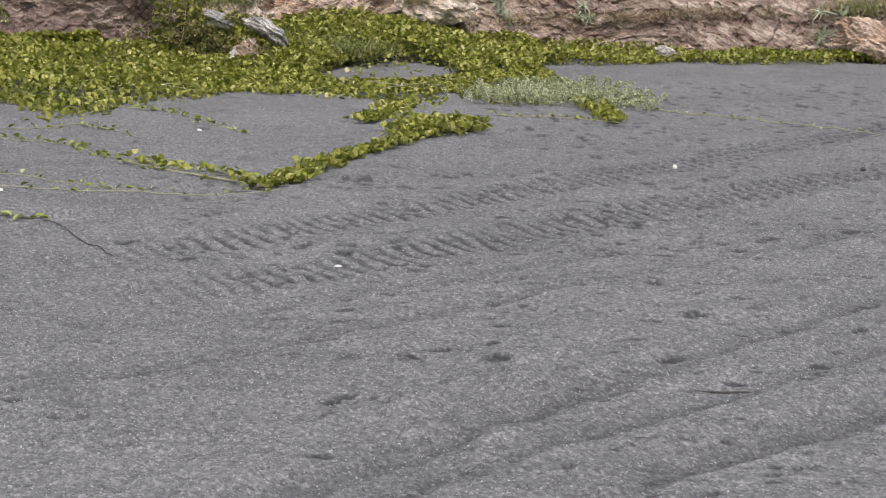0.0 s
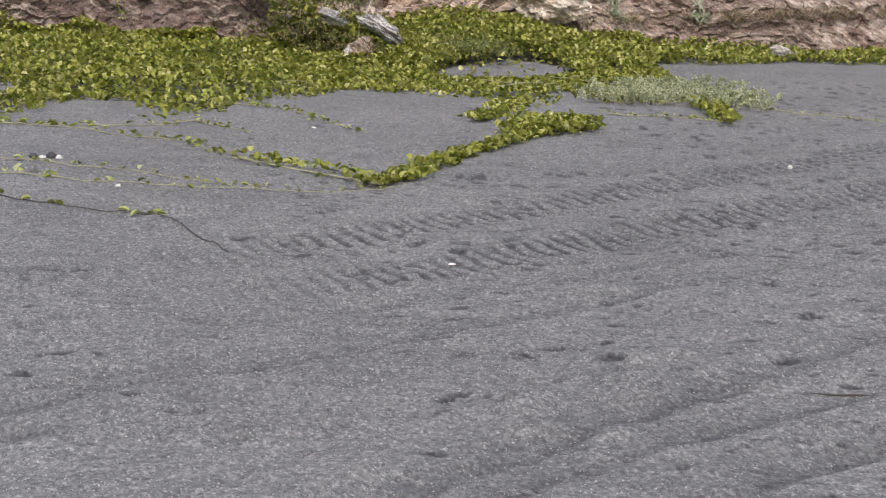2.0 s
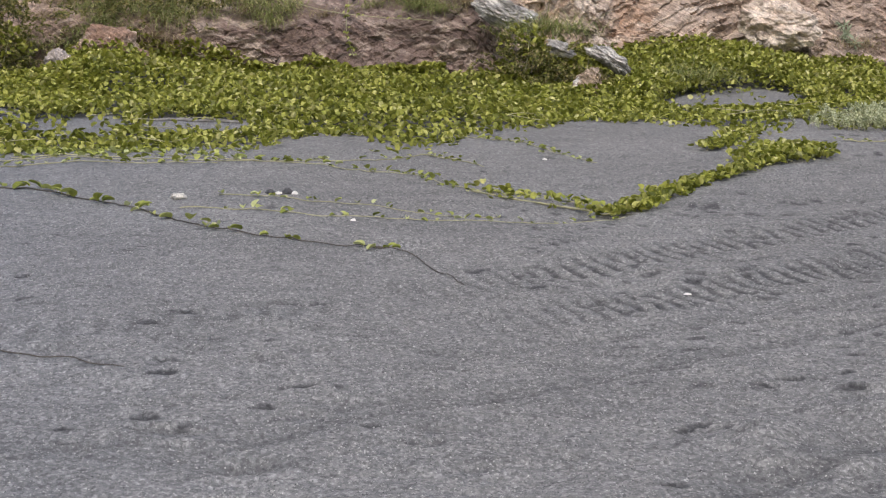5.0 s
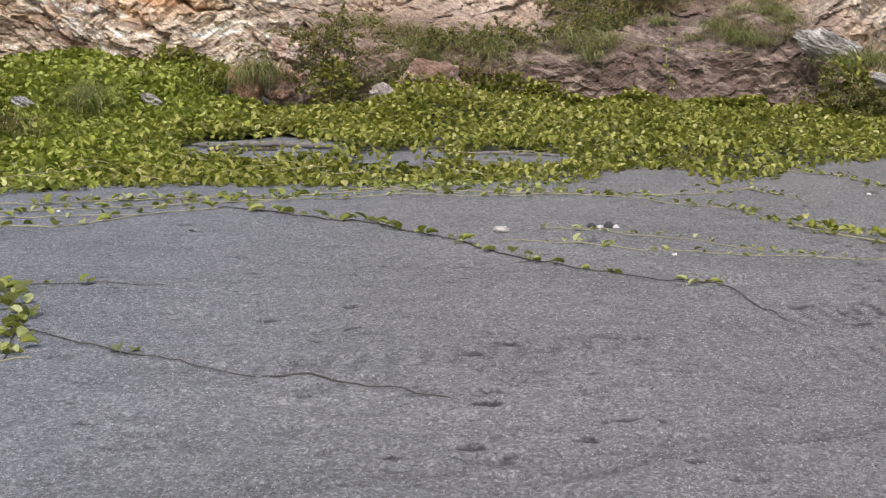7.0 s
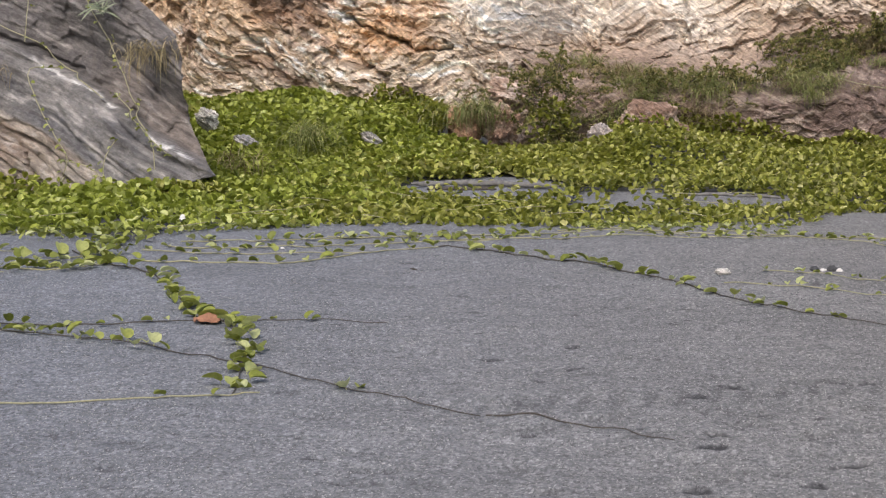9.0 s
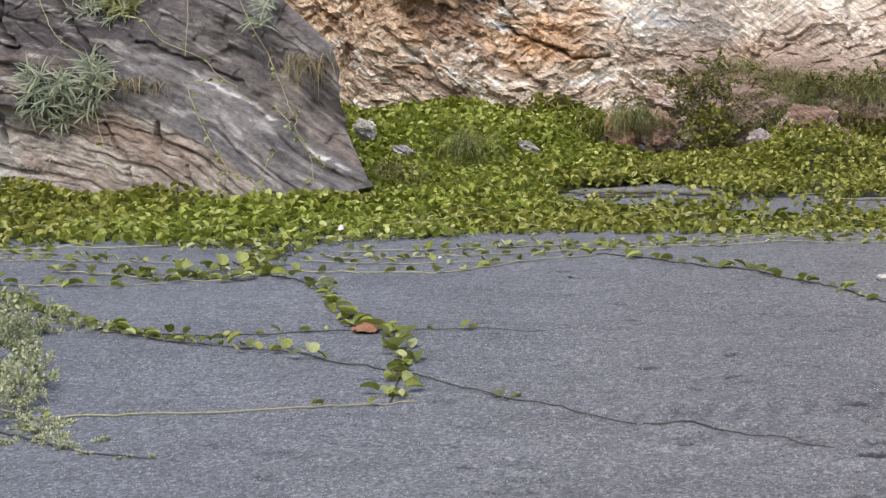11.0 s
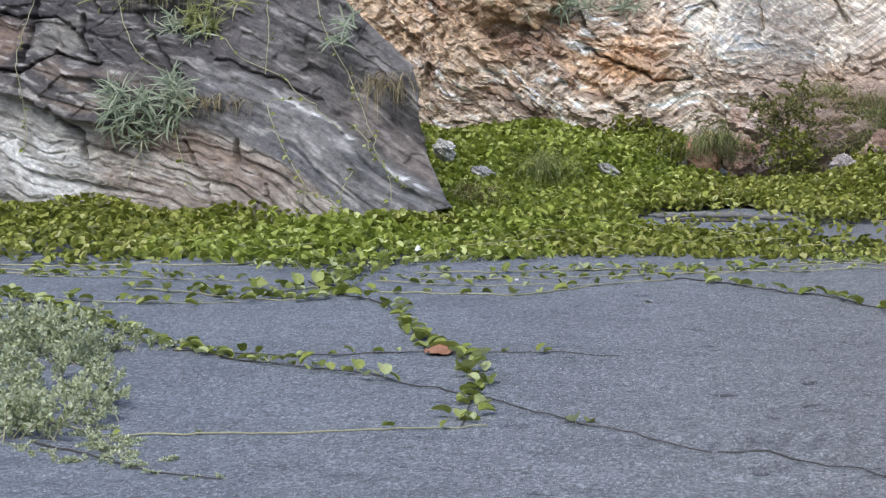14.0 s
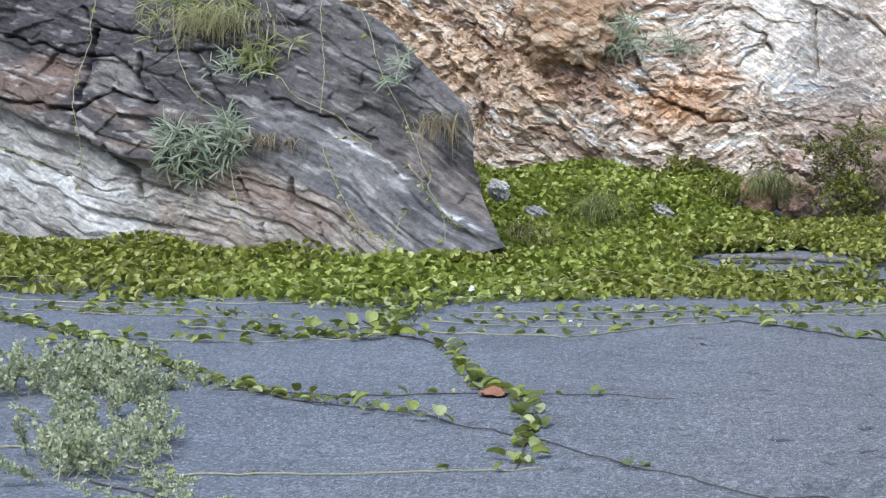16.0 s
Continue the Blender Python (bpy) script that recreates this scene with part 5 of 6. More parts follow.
def tuft(at, count, length, spread, material, label, seed, droop=2.0, name="grass_tuft", width=0.0044, hang=False):
    """A tuft of thin arching blades, one mesh."""
    rng = np.random.RandomState(seed)
    count = int(count * 1.8)
    base = np.stack([rng.normal(0, spread[0], count), rng.normal(0, spread[1], count), np.zeros(count)], 1)
    base[:, 2] = rng.uniform(-0.02, 0.02, count) + rng.uniform(0, spread[2], count)
    yaw = rng.uniform(0, 2 * np.pi, count)
    ln = length * rng.uniform(0.35, 1.15, count)
    bend = droop * rng.uniform(0.4, 1.2, count)
    t = np.linspace(0, 1, 6)
    start = rng.uniform(0, 0.8, count)
    if hang:                                       # grows out of a rock face and falls down over it
        yaw = rng.normal(-0.5 * np.pi, 0.75, count)
        start, bend = rng.uniform(0.5, 1.3, count), rng.uniform(1.5, 2.1, count)
    a = bend[:, None] * t[None] ** 0.6 + start[:, None]
    dr = np.concatenate([np.zeros((count, 1)), np.cumsum(np.sin(a[:, 1:]) / 5, 1)], 1) * ln[:, None]
    dz = np.concatenate([np.zeros((count, 1)), np.cumsum(np.cos(a[:, 1:]) / 5, 1)], 1) * ln[:, None]
    c, s_ = np.cos(yaw)[:, None], np.sin(yaw)[:, None]
    mid = np.stack([base[:, :1] + dr * c, base[:, 1:2] + dr * s_, base[:, 2:] + dz], -1)
    w = width * (1 - 0.85 * t)[None, :, None] * rng.uniform(0.6, 1.2, count)[:, None, None]
    side = np.stack([-s_ + 0 * t[None], c + 0 * t[None], 0 * dr], -1) * w
    v = np.stack([mid - side, mid + side], 2).reshape(count, 12, 3)
    q = np.array([(2 * i, 2 * i + 1, 2 * i + 3, 2 * i + 2) for i in range(5)])
    f = (q[None] + 12 * np.arange(count)[:, None, None]).reshape(-1, 4)
    ob = new(name, mesh_of(name, v.reshape(-1, 3), f, 4, material, False))
    ob.location = at
    return tagged(ob, label, "grass", "grass tufts", "stuff")


def small_leaf(width=0.5, bend=0.2):
    v = np.array([(0, 0, 0), (0.35, width * 0.45, 0.06), (0.75, width * 0.42, 0.02 - bend * 0.4), (1, 0, -bend), (0.75, -width * 0.42, 0.02 - bend * 0.4), (0.35, -width * 0.45, 0.06), (0.5, 0, -0.05)])
    f = np.array([(6, 0, 5), (6, 5, 4), (6, 4, 3), (6, 3, 2), (6, 2, 1), (6, 1, 0)])
    return v, f


def leaf_cloud(points, axes, size, rng, template):
    """Small leaves at the points, pointing roughly along the axes; returns verts, tris."""
    n = len(points)
    d = axes + rng.normal(0, 0.55, (n, 3))
    d /= np.linalg.norm(d, axis=1)[:, None]
    up = rng.normal(0, 1, (n, 3))
    b = np.cross(up, d)
    b /= np.linalg.norm(b, axis=1)[:, None]
    c = np.cross(d, b)
    r = np.stack([d, b, c], 2)
    v, f = template
    sc = size * rng.uniform(0.6, 1.15, n)
    out = np.einsum("nij,vj->nvi", r, v) * sc[:, None, None] + points[:, None]
    return out.reshape(-1, 3), (f[None] + (np.arange(n) * len(v))[:, None, None]).reshape(-1, 3)


def sprig_meshes(length, leaf, count, material, stem_material, bend, seed, leaf_form):
    """A bending shoot and its leaves: two meshes, stem and foliage."""
    rng = np.random.RandomState(seed)
    t = np.linspace(0, 1, 9)
    a = bend * t + 0.1
    line = np.stack([np.cumsum(np.sin(a)) / 9 * length, 0.04 * length * np.sin(3 * t + seed), np.cumsum(np.cos(a)) / 9 * length], 1)
    line -= line[0]
    v, f = tube(line, 0.0035 * (1.2 - 0.8 * t), 4)
    stem = mesh_of("stem", v, f, 4, stem_material)
    s = rng.uniform(0.12, 1, count) ** 0.8
    pts = np.stack([np.interp(s, t, line[:, k]) for k in range(3)], 1)
    tan = np.stack([np.interp(s, t, np.gradient(line[:, k])) for k in range(3)], 1)
    tan /= np.linalg.norm(tan, axis=1)[:, None]
    ang = rng.uniform(0, 2 * np.pi, count)
    side = np.stack([np.cos(ang), np.sin(ang), 0.2 + 0 * ang], 1)
    v, f = leaf_cloud(pts + 0.006 * side, side + 0.6 * tan, leaf, rng, leaf_form)
    return stem, mesh_of("foliage", v, f, 3, material, False)


SILVER_SPRIGS = [sprig_meshes(0.28, 0.036, 60, GREY_LEAF, STEM_PALE, b, 40 + k, small_leaf(0.55)) for k, b in enumerate((0.5, 0.9, 1.3, 0.7))]
NEAR_SPRIGS = [sprig_meshes(0.27, 0.031, 84, GREY_LEAF, STEM_PALE, b, 45 + k, small_leaf(0.55)) for k, b in enumerate((0.2, 0.45, 0.65, 0.3))]
DARK_SPRIGS = [sprig_meshes(0.42, 0.040, 58, SHRUB_LEAF, STEM_DARK, b, 50 + k, small_leaf(0.6)) for k, b in enumerate((0.5, 1.0, 1.4, 0.8))]


def shrub(feet, label, seed, sprigs, count, spread, scale=(0.7, 1.1), tilt=35, name="silvery_shrub", group="silvery shrubs", lift=0.0):
    """A low bush of many leafy shoots that rise from the given feet on the ground."""
    rng = np.random.RandomState(seed)
    x0, y0 = feet[0][:2]
    z0 = feet[0][2] if len(feet[0]) > 2 else ground_z(x0, y0)
    bush = thing(name, label, "shrub", (x0, y0, z0), group)
    for k in range(count):
        p = feet[rng.randint(len(feet))]
        x, y = p[0] + rng.normal(0, spread), p[1] + rng.normal(0, spread)
        z = (p[2] + rng.uniform(-0.5, 0.5) * spread) if len(p) > 2 else ground_z(x, y)
        m = pose(x - x0, y - y0, z - z0 + rng.uniform(0, lift), 0, 0, rng.uniform(0, 360)) @ pose(0, 0, 0, 0, rng.uniform(0.7 * tilt if tilt > 70 else 0, tilt), 0) @ Matrix.Scale(rng.uniform(*scale), 4)
        stem, leaves = sprigs[rng.randint(len(sprigs))]
        shoot = part("shoot", stem, bush, matrix=m)
        part("foliage", leaves, shoot)
    return bush


SILVER = "silvery grey-green creeping shrub with small leaves on the sand"
LEG_A = [(-4.72, 9.05), (-4.55, 8.7), (-4.32, 8.25), (-4.12, 7.8), (-3.95, 7.45), (-3.85, 7.25)]
LEG_B = [(-4.55, 9.3), (-4.38, 8.9), (-4.15, 8.5), (-3.88, 8.0), (-3.68, 7.65)]
shrub(LEG_A, SILVER, 1, NEAR_SPRIGS, 76, 0.075, (0.5, 0.95), 50)
shrub(LEG_B, SILVER, 2, NEAR_SPRIGS, 66, 0.065, (0.45, 0.85), 55)
shrub([(-4.75, 9.2), (-4.95, 9.4), (-4.6, 9.3), (-5.15, 9.3), (-5.3, 9.1), (-5.1, 8.95)], SILVER, 3, NEAR_SPRIGS, 64, 0.10, (0.7, 1.2), 40)
shrub([(-3.64, 7.55), (-3.58, 7.42), (-3.50, 7.3), (-3.42, 7.2), (-3.34, 7.1)], "trailing silvery shoots lying along the sand", 5, NEAR_SPRIGS, 34, 0.035, (0.35, 0.55), 86)
shrub([(-3.78, 7.16), (-3.66, 7.08), (-3.52, 7.0), (-3.40, 6.95), (-3.27, 6.93), (-3.15, 6.92)], "trailing silvery shoots lying along the sand", 7, NEAR_SPRIGS, 30, 0.025, (0.28, 0.45), 88)
shrub([(-4.35, 9.38), (-4.25, 9.42), (-4.45, 9.3)], "sparse silvery shoots beside the shrub", 6, NEAR_SPRIGS, 12, 0.05, (0.4, 0.7), 65)
runner([(-3.72, 7.2), (-3.5, 7.09), (-3.3, 6.91), (-3.1, 6.79), (-2.93, 6.72), (-2.77, 6.71)], [], "bare dark shoot of the silvery shrub trailing over sand", True, 0.005, 1, 0, 25)
shrub([(-3.02, 6.76), (-2.9, 6.72), (-2.8, 6.72)], "small silvery leaves at the tip of a trailing shoot", 8, NEAR_SPRIGS, 9, 0.02, (0.2, 0.32), 86)
k = 0
for gx, gy in ((4.24, 15.5), (4.49, 15.99), (4.78, 16.21), (5.04, 16.28), (5.19, 15.99), (5.18, 15.42), (5.12, 15.05), (4.55, 15.48), (4.82, 15.63), (4.69, 15.9)):
    k += 1
    shrub([(gx, gy), (gx + 0.2, gy + 0.1), (gx - 0.15, gy - 0.1), (gx + 0.05, gy - 0.2)], "low pale silvery shrub growing out of the beach creeper", 60 + k, SILVER_SPRIGS, 48, 0.10, (0.36, 0.62), 20)


def on_outcrop(x, h, out=0.0):
    return (x, float(outcrop_surface(np.array([x]), np.array([h]))[0]) - out, OUT_Z + h)


def on_cliff(x, h, out=0.0):
    return (x, float(cliff_surface(np.array([x]), np.array([h]))[0]) - out, CLIFF_Z + h)


SPIKY = "silvery spiky-leaved plant hanging from the rock"
rosette(on_outcrop(-7.36, 0.98, 0.08), 230, 0.25, SPIKY, 1, None, 0.75, 0.65)
rosette(on_outcrop(-6.92, 1.04, 0.08), 180, 0.24, SPIKY, 2, None, 0.7, 0.55)
rosette(on_outcrop(-7.22, 0.74, 0.06), 80, 0.22, SPIKY, 12, None, 0.5, 0.5)
rosette(on_outcrop(-7.55, 2.12, 0.08), 300, 0.28, "yellow-green spiky plant hanging from the rock", 3, BLADE_GREEN, 1.25, 0.8)
rosette(on_outcrop(-6.88, 1.72, 0.08), 170, 0.22, "yellow-green spiky plant hanging from the rock", 4, BLADE_GREEN, 0.9, 0.6)
rosette(on_outcrop(-7.05, 1.62, 0.06), 90, 0.18, SPIKY, 11, None, 0.9, 0.7)
rosette(on_outcrop(-5.44, 1.45, 0.05), 60, 0.17, "small spiky plant in a crack of the rock", 5)
rosette(on_cliff(-4.88, 1.80, 0.16), 210, 0.27, "grey spiky plant on the pale cliff", 6)
rosette(on_cliff(-4.30, 1.74, 0.10), 60, 0.2, "grey spiky plant on the pale cliff", 7)
rosette(on_cliff(9.14, 0.27, 0.06), 90, 0.17, "grey spiky plant at the cliff foot", 8)
rosette(on_cliff(6.57, 0.40, 0.05), 60, 0.11, "grey spiky plant at the cliff foot", 9)
rosette(on_cliff(5.66, 0.43, 0.05), 70, 0.12, "grey spiky plant at the cliff foot", 10)

G1, G2 = "green grass tuft on the rocky bank", "dry brown grass hanging from the rock"
tuft((-3.05, 19.3, 2.12), 300, 0.36, (0.13, 0.06, 0.08), GRASS, "green grass tuft on the red block of rock", 1, 3.3, width=0.0042)
rng_bank = np.random.RandomState(33)
for k in range(46):
    gx = rng_bank.uniform(-0.4, 1.9) if k > 8 else rng_bank.uniform(-1.9, -0.1)
    gh = rng_bank.uniform(0.52, 1.25) if k > 8 else rng_bank.uniform(0.5, 0.75)
    dry = rng_bank.rand() < (0.10 if gx < 0 else 0.35)
    tuft(on_cliff(gx, gh, 0.04), int(rng_bank.uniform(50, 130)), rng_bank.uniform(0.14, 0.34), (0.09, 0.05, 0.05), DRY if dry else GRASS, "dry grass tuft on the rocky bank" if dry else G1, 200 + k)
tuft((2.45, 18.55, 2.12), 320, 0.36, (0.18, 0.1, 0.1), GRASS, "tall green grass tuft above the pale boulder", 8)
tuft((3.7, 18.6, 1.72), 200, 0.34, (0.22, 0.12, 0.08), GRASS, "green grass growing through the creeper", 9)
tuft((-4.30, 17.9, 1.86), 150, 0.54, (0.11, 0.10, 0.08), GRASS, "fine green grass tuft in the creeper", 10, 3.0, width=0.0034)
tuft((-3.6, 19.4, ground_z(-3.6, 19.4) + 0.03), 200, 0.3, (0.2, 0.12, 0.05), GRASS, "fine green grass tuft in the creeper", 11)
tuft((2.75, 17.95, 1.72), 120, 0.2, (0.06, 0.05, 0.03), DRY, "dry grass tuft on the pale boulder", 12)
tuft(on_outcrop(-4.98, 1.08, 0.08), 90, 0.34, (0.12, 0.04, 0.1), DRY, G2, 13, 2.0, hang=True)
tuft(on_outcrop(-7.3, 1.98, 0.1), 130, 0.36, (0.2, 0.05, 0.15), DRY, G2, 14, 2.0, hang=True)
tuft(on_outcrop(-7.3, 2.0, 0.11), 300, 0.32, (0.22, 0.05, 0.16), BLADE_GREEN, "grey-green grass hanging from the rock", 16, 2.2, hang=True)
tuft(on_outcrop(-6.62, 0.98, 0.06), 70, 0.24, (0.14, 0.04, 0.08), DRY, G2, 15, 2.0, hang=True)
tuft(on_cliff(9.5, 0.45, 0.1), 300, 0.28, (0.2, 0.06, 0.15), GRASS, "yellowing grass on the cliff foot", 16, 2.0)
for k in range(9):
    gx = 5.2 + 0.5 * k + 0.2 * math.sin(k * 7)
    tuft(on_cliff(gx, 0.25 + 0.18 * abs(math.sin(k * 3)), 0.04), 90, 0.16, (0.14, 0.04, 0.1), DRY, "dry grass on the dusty cliff foot", 20 + k, 1.8)

B1 = "dark green leafy shrub on the rocky bank"
shrub([(2.2, 18.3, 1.56), (2.3, 18.3, 1.65), (2.1, 18.4, 1.7), (2.2, 18.4, 1.85), (2.15, 18.4, 2.0), (2.35, 18.35, 1.85), (2.42, 18.4, 1.7)], "dark green leafy shrub beside the maroon ledge", 81, DARK_SPRIGS, 210, 0.14, (0.4, 0.75), 65, "leafy_shrub", "leafy shrubs")
shrub([(2.45, 18.5, 1.75), (2.6, 18.6, 1.9)], B1, 82, DARK_SPRIGS, 26, 0.12, (0.5, 0.8), 60, "leafy_shrub", "leafy shrubs")
shrub([(-2.38, 19.4, 1.78), (-2.28, 19.5, 1.9), (-2.48, 19.5, 2.0), (-2.38, 19.55, 2.15), (-2.2, 19.5, 1.8), (-2.35, 19.65, 2.3), (-2.5, 19.7, 2.15), (-2.45, 19.7, 2.42), (-2.3, 19.7, 2.5)], "brownish leafy shrub among red rocks", 83, DARK_SPRIGS, 170, 0.13, (0.5, 0.8), 70, "leafy_shrub", "leafy shrubs")
for k in range(7):
    gx, gh = rng_bank.uniform(-1.5, 0.15), rng_bank.uniform(0.42, 0.7)
    tuft(on_cliff(gx, gh, 0.10), 90, rng_bank.uniform(0.22, 0.52), (0.08, 0.05, 0.08), GRASS, "long green grass hanging over the rocky bank", 260 + k, 2.7)
for k, (gx, gh) in enumerate(((0.1, 1.1), (0.7, 1.1), (-0.2, 0.95), (0.4, 1.0), (1.0, 1.2), (-1.35, 0.60), (-0.95, 0.64), (-0.55, 0.62), (-0.15, 0.75), (0.15, 0.8), (0.3, 0.9))):
    p = on_cliff(gx, gh, 0.05)
    shrub([p, (p[0] + 0.2, p[1], p[2] + 0.05), (p[0] - 0.2, p[1], p[2])], B1, 90 + k, DARK_SPRIGS, 26, 0.1, (0.5, 0.8), 60, "leafy_shrub", "leafy shrubs")


def curtain(at, size, count, label, seed):
    """Creeper leaves that climb over a bush or a rock, as a loose heap."""
    rng = np.random.RandomState(seed)
    d = rng.normal(0, 1, (count, 3))
    d /= np.linalg.norm(d, axis=1)[:, None]
    places = np.array(at) + d * np.array(size) * rng.uniform(0.75, 1.08, count)[:, None]
    form, turns = rng.randint(0, 4, count), rng.uniform(0, 6.28, count)
    scales, tilts, dirs = rng.uniform(0.038, 0.062, count), rng.normal(0, 0.5, count), rng.uniform(0, 6.28, count)
    v, f = joined([scattered(t, places[form == k], turns[form == k], scales[form == k], tilts[form == k], dirs[form == k]) for k, t in enumerate(MAT_FORMS)])
    heap = thing("climbing_creeper", label, "creeper", group="climbing creepers")
    part("foliage", mesh_of("foliage", v, f, 3, MAT_LEAF, True), heap, kind="stuff")
    line = np.array([(at[0] - size[0] * 0.3, at[1], at[2] - size[2]), (at[0], at[1] - size[1] * 0.6, at[2]), (at[0] + size[0] * 0.2, at[1], at[2] + size[2] * 0.9)])
    v, f = tube(catmull(line, 0.05), 0.005, 5)
    part("stem", mesh_of("stem", v, f, 4, STEM_PALE), heap)


curtain((2.22, 18.4, 1.86), (0.24, 0.2, 0.34), 220, "creeper climbing over the shrub beside the maroon ledge", 1)
curtain((-4.60, 15.06, 1.39), (0.34, 0.09, 0.06), 260, "creeper heaped against the tip of the outcrop", 9)
curtain((2.75, 18.45, 1.78), (0.2, 0.15, 0.16), 160, "creeper growing round the pale rocks", 2)
curtain((-2.35, 19.4, 1.95), (0.22, 0.18, 0.26), 200, "creeper climbing over the brown shrub", 3)
curtain((-1.45, 19.45, 1.92), (0.3, 0.2, 0.16), 190, "creeper climbing over the reddish boulder", 4)
curtain((-3.55, 19.3, 2.02), (0.26, 0.2, 0.18), 190, "creeper climbing beside the red block", 5)


def bank_creeper(x0, x1, tops, count, label, seed):
    """Creeper leaves that climb the foot of the cliff to the heights given along it."""
    rng = np.random.RandomState(seed)
    px = rng.uniform(x0, x1, count)
    top = np.interp(px, np.linspace(x0, x1, len(tops)), tops) + 0.07 * fbm(px * 2.2, 0, seed, 3, 110)
    h = np.maximum(top, 0.02) * rng.rand(count) ** 0.8
    py = cliff_surface(px, h, False) - rng.uniform(0.04, 0.16, count)
    places = np.stack([px, py, CLIFF_Z + h], 1)
    form, turns = rng.randint(0, 4, count), rng.uniform(0, 6.28, count)
    scales, tilts, dirs = rng.uniform(0.038, 0.056, count), rng.normal(0, 0.4, count), rng.uniform(0, 6.28, count)
    v, f = joined([scattered(t, places[form == k], turns[form == k], scales[form == k], tilts[form == k], dirs[form == k]) for k, t in enumerate(MAT_FORMS)])
    heap = thing("climbing_creeper", label, "creeper", group="climbing creepers")
    part("foliage", mesh_of("foliage", v, f, 3, MAT_LEAF, True), heap, kind="stuff")
    sx = np.linspace(x0, x1, 40)
    sh = np.maximum(np.interp(sx, np.linspace(x0, x1, len(tops)), tops) * 0.7, 0.03)
    v, f = tube(np.stack([sx, cliff_surface(sx, sh, False) - 0.08, CLIFF_Z + sh], 1), 0.005, 5)
    part("stem", mesh_of("stem", v, f, 4, STEM_PALE), heap)


bank_creeper(-1.9, 1.6, [0.20, 0.42, 0.30, 0.16, 0.12, 0.08, 0.06], 1500, "creeper climbing the bank under the maroon ledge", 6)
rng_rubble = np.random.RandomState(52)
for k in range(16):
    gx, gh = rng_rubble.uniform(-3.4, -0.8), rng_rubble.uniform(0.25, 0.95)
    dry = rng_rubble.rand() < 0.45
    tuft(on_cliff(gx, gh, 0.10), int(rng_rubble.uniform(40, 100)), rng_rubble.uniform(0.16, 0.34), (0.10, 0.05, 0.06), DRY if dry else GRASS, "dry grass tuft among reddish boulders" if dry else "green grass tuft among reddish boulders", 300 + k, 2.6)
for k, (gx, gh) in enumerate(((-3.2, 0.55), (-2.9, 0.72), (-2.0, 0.5), (-1.75, 0.72), (-1.5, 0.55), (-1.2, 0.75), (-2.6, 0.95), (-0.9, 0.55))):
    p = on_cliff(gx, gh, 0.12)
    shrub([p, (p[0] + 0.12, p[1] - 0.03, p[2] - 0.08), (p[0] - 0.12, p[1], p[2] + 0.06)], "low brownish leafy shrub among reddish boulders", 130 + k, DARK_SPRIGS, 22, 0.10, (0.28, 0.55), 75, "leafy_shrub", "leafy shrubs")
bank_creeper(2.4, 4.4, [0.30, 0.36, 0.22, 0.10, 0.06], 900, "creeper climbing the cliff foot beside the pale slab", 7)
bank_creeper(-4.6, -3.3, [0.45, 0.62, 0.50, 0.30], 900, "creeper climbing the orange cliff foot", 8)


# ================= creepers on the rock =================
def hanging(points, label, seed, leaves, surface, pale=True):
    """A creeper stem that hangs down the rock face, with leaves; points are (x, height)."""
    rng = np.random.RandomState(seed)
    line = catmull(points, 0.05)
    off = OUT_Z if surface is outcrop_surface else CLIFF_Z
    y = surface(line[:, 0], line[:, 1])
    # the stem spans hollows of the rock: it follows the foremost of its neighbourhood
    y = np.array([y[max(0, i - 4):i + 5].min() for i in range(len(y))]) - 0.02
    pts = np.stack([line[:, 0], y, off + line[:, 1]], 1)
    v, f = tube(pts, 0.0042, 5)
    vine = thing("hanging_creeper", label, "creeper", group="hanging creepers")
    part("stem", mesh_of("stem", v, f, 4, STEM_PALE if pale else STEM_DARK), vine)
    for k in range(leaves):
        i = rng.randint(len(pts))
        m = pose(pts[i, 0] + rng.normal(0, 0.02), pts[i, 1] - 0.01, pts[i, 2], 0, 0, rng.uniform(180, 360)) @ pose(0, 0, 0, rng.normal(0, 30), rng.uniform(0, 50)) @ Matrix.Scale(rng.uniform(0.34, 0.6), 4)
        part("leaf", RUN_MESHES[rng.randint(3)], vine, matrix=m)


HC = "thin creeper stem with a few leaves hanging down the rock"
hanging([(-8.80, 2.5), (-8.78, 2.2), (-8.66, 1.8), (-8.62, 1.47), (-8.52, 1.1), (-8.48, 0.80), (-8.5, 0.6)], HC, 1, 16, outcrop_surface)
hanging([(-7.8, 2.3), (-7.67, 1.95), (-7.52, 1.6), (-7.36, 1.39), (-7.11, 1.24)], HC, 2, 8, outcrop_surface)
hanging([(-7.02, 1.0), (-6.94, 0.76), (-6.82, 0.5), (-6.70, 0.22)], HC, 3, 6, outcrop_surface)
hanging([(-7.2, 0.7), (-7.28, 0.48), (-7.34, 0.30)], HC, 4, 4, outcrop_surface)
hanging([(-6.98, 2.4), (-6.94, 2.2), (-6.81, 1.95), (-6.84, 1.77)], HC, 5, 3, outcrop_surface)
hanging([(-6.40, 2.3), (-6.35, 2.0), (-6.23, 1.56), (-6.24, 1.22)], HC, 6, 6, outcrop_surface)
hanging([(-6.05, 2.25), (-5.94, 2.08), (-5.78, 1.8), (-5.65, 1.53), (-5.48, 1.25), (-5.17, 0.79), (-5.02, 0.62), (-4.85, 0.40), (-4.82, 0.2)], HC, 7, 30, outcrop_surface)
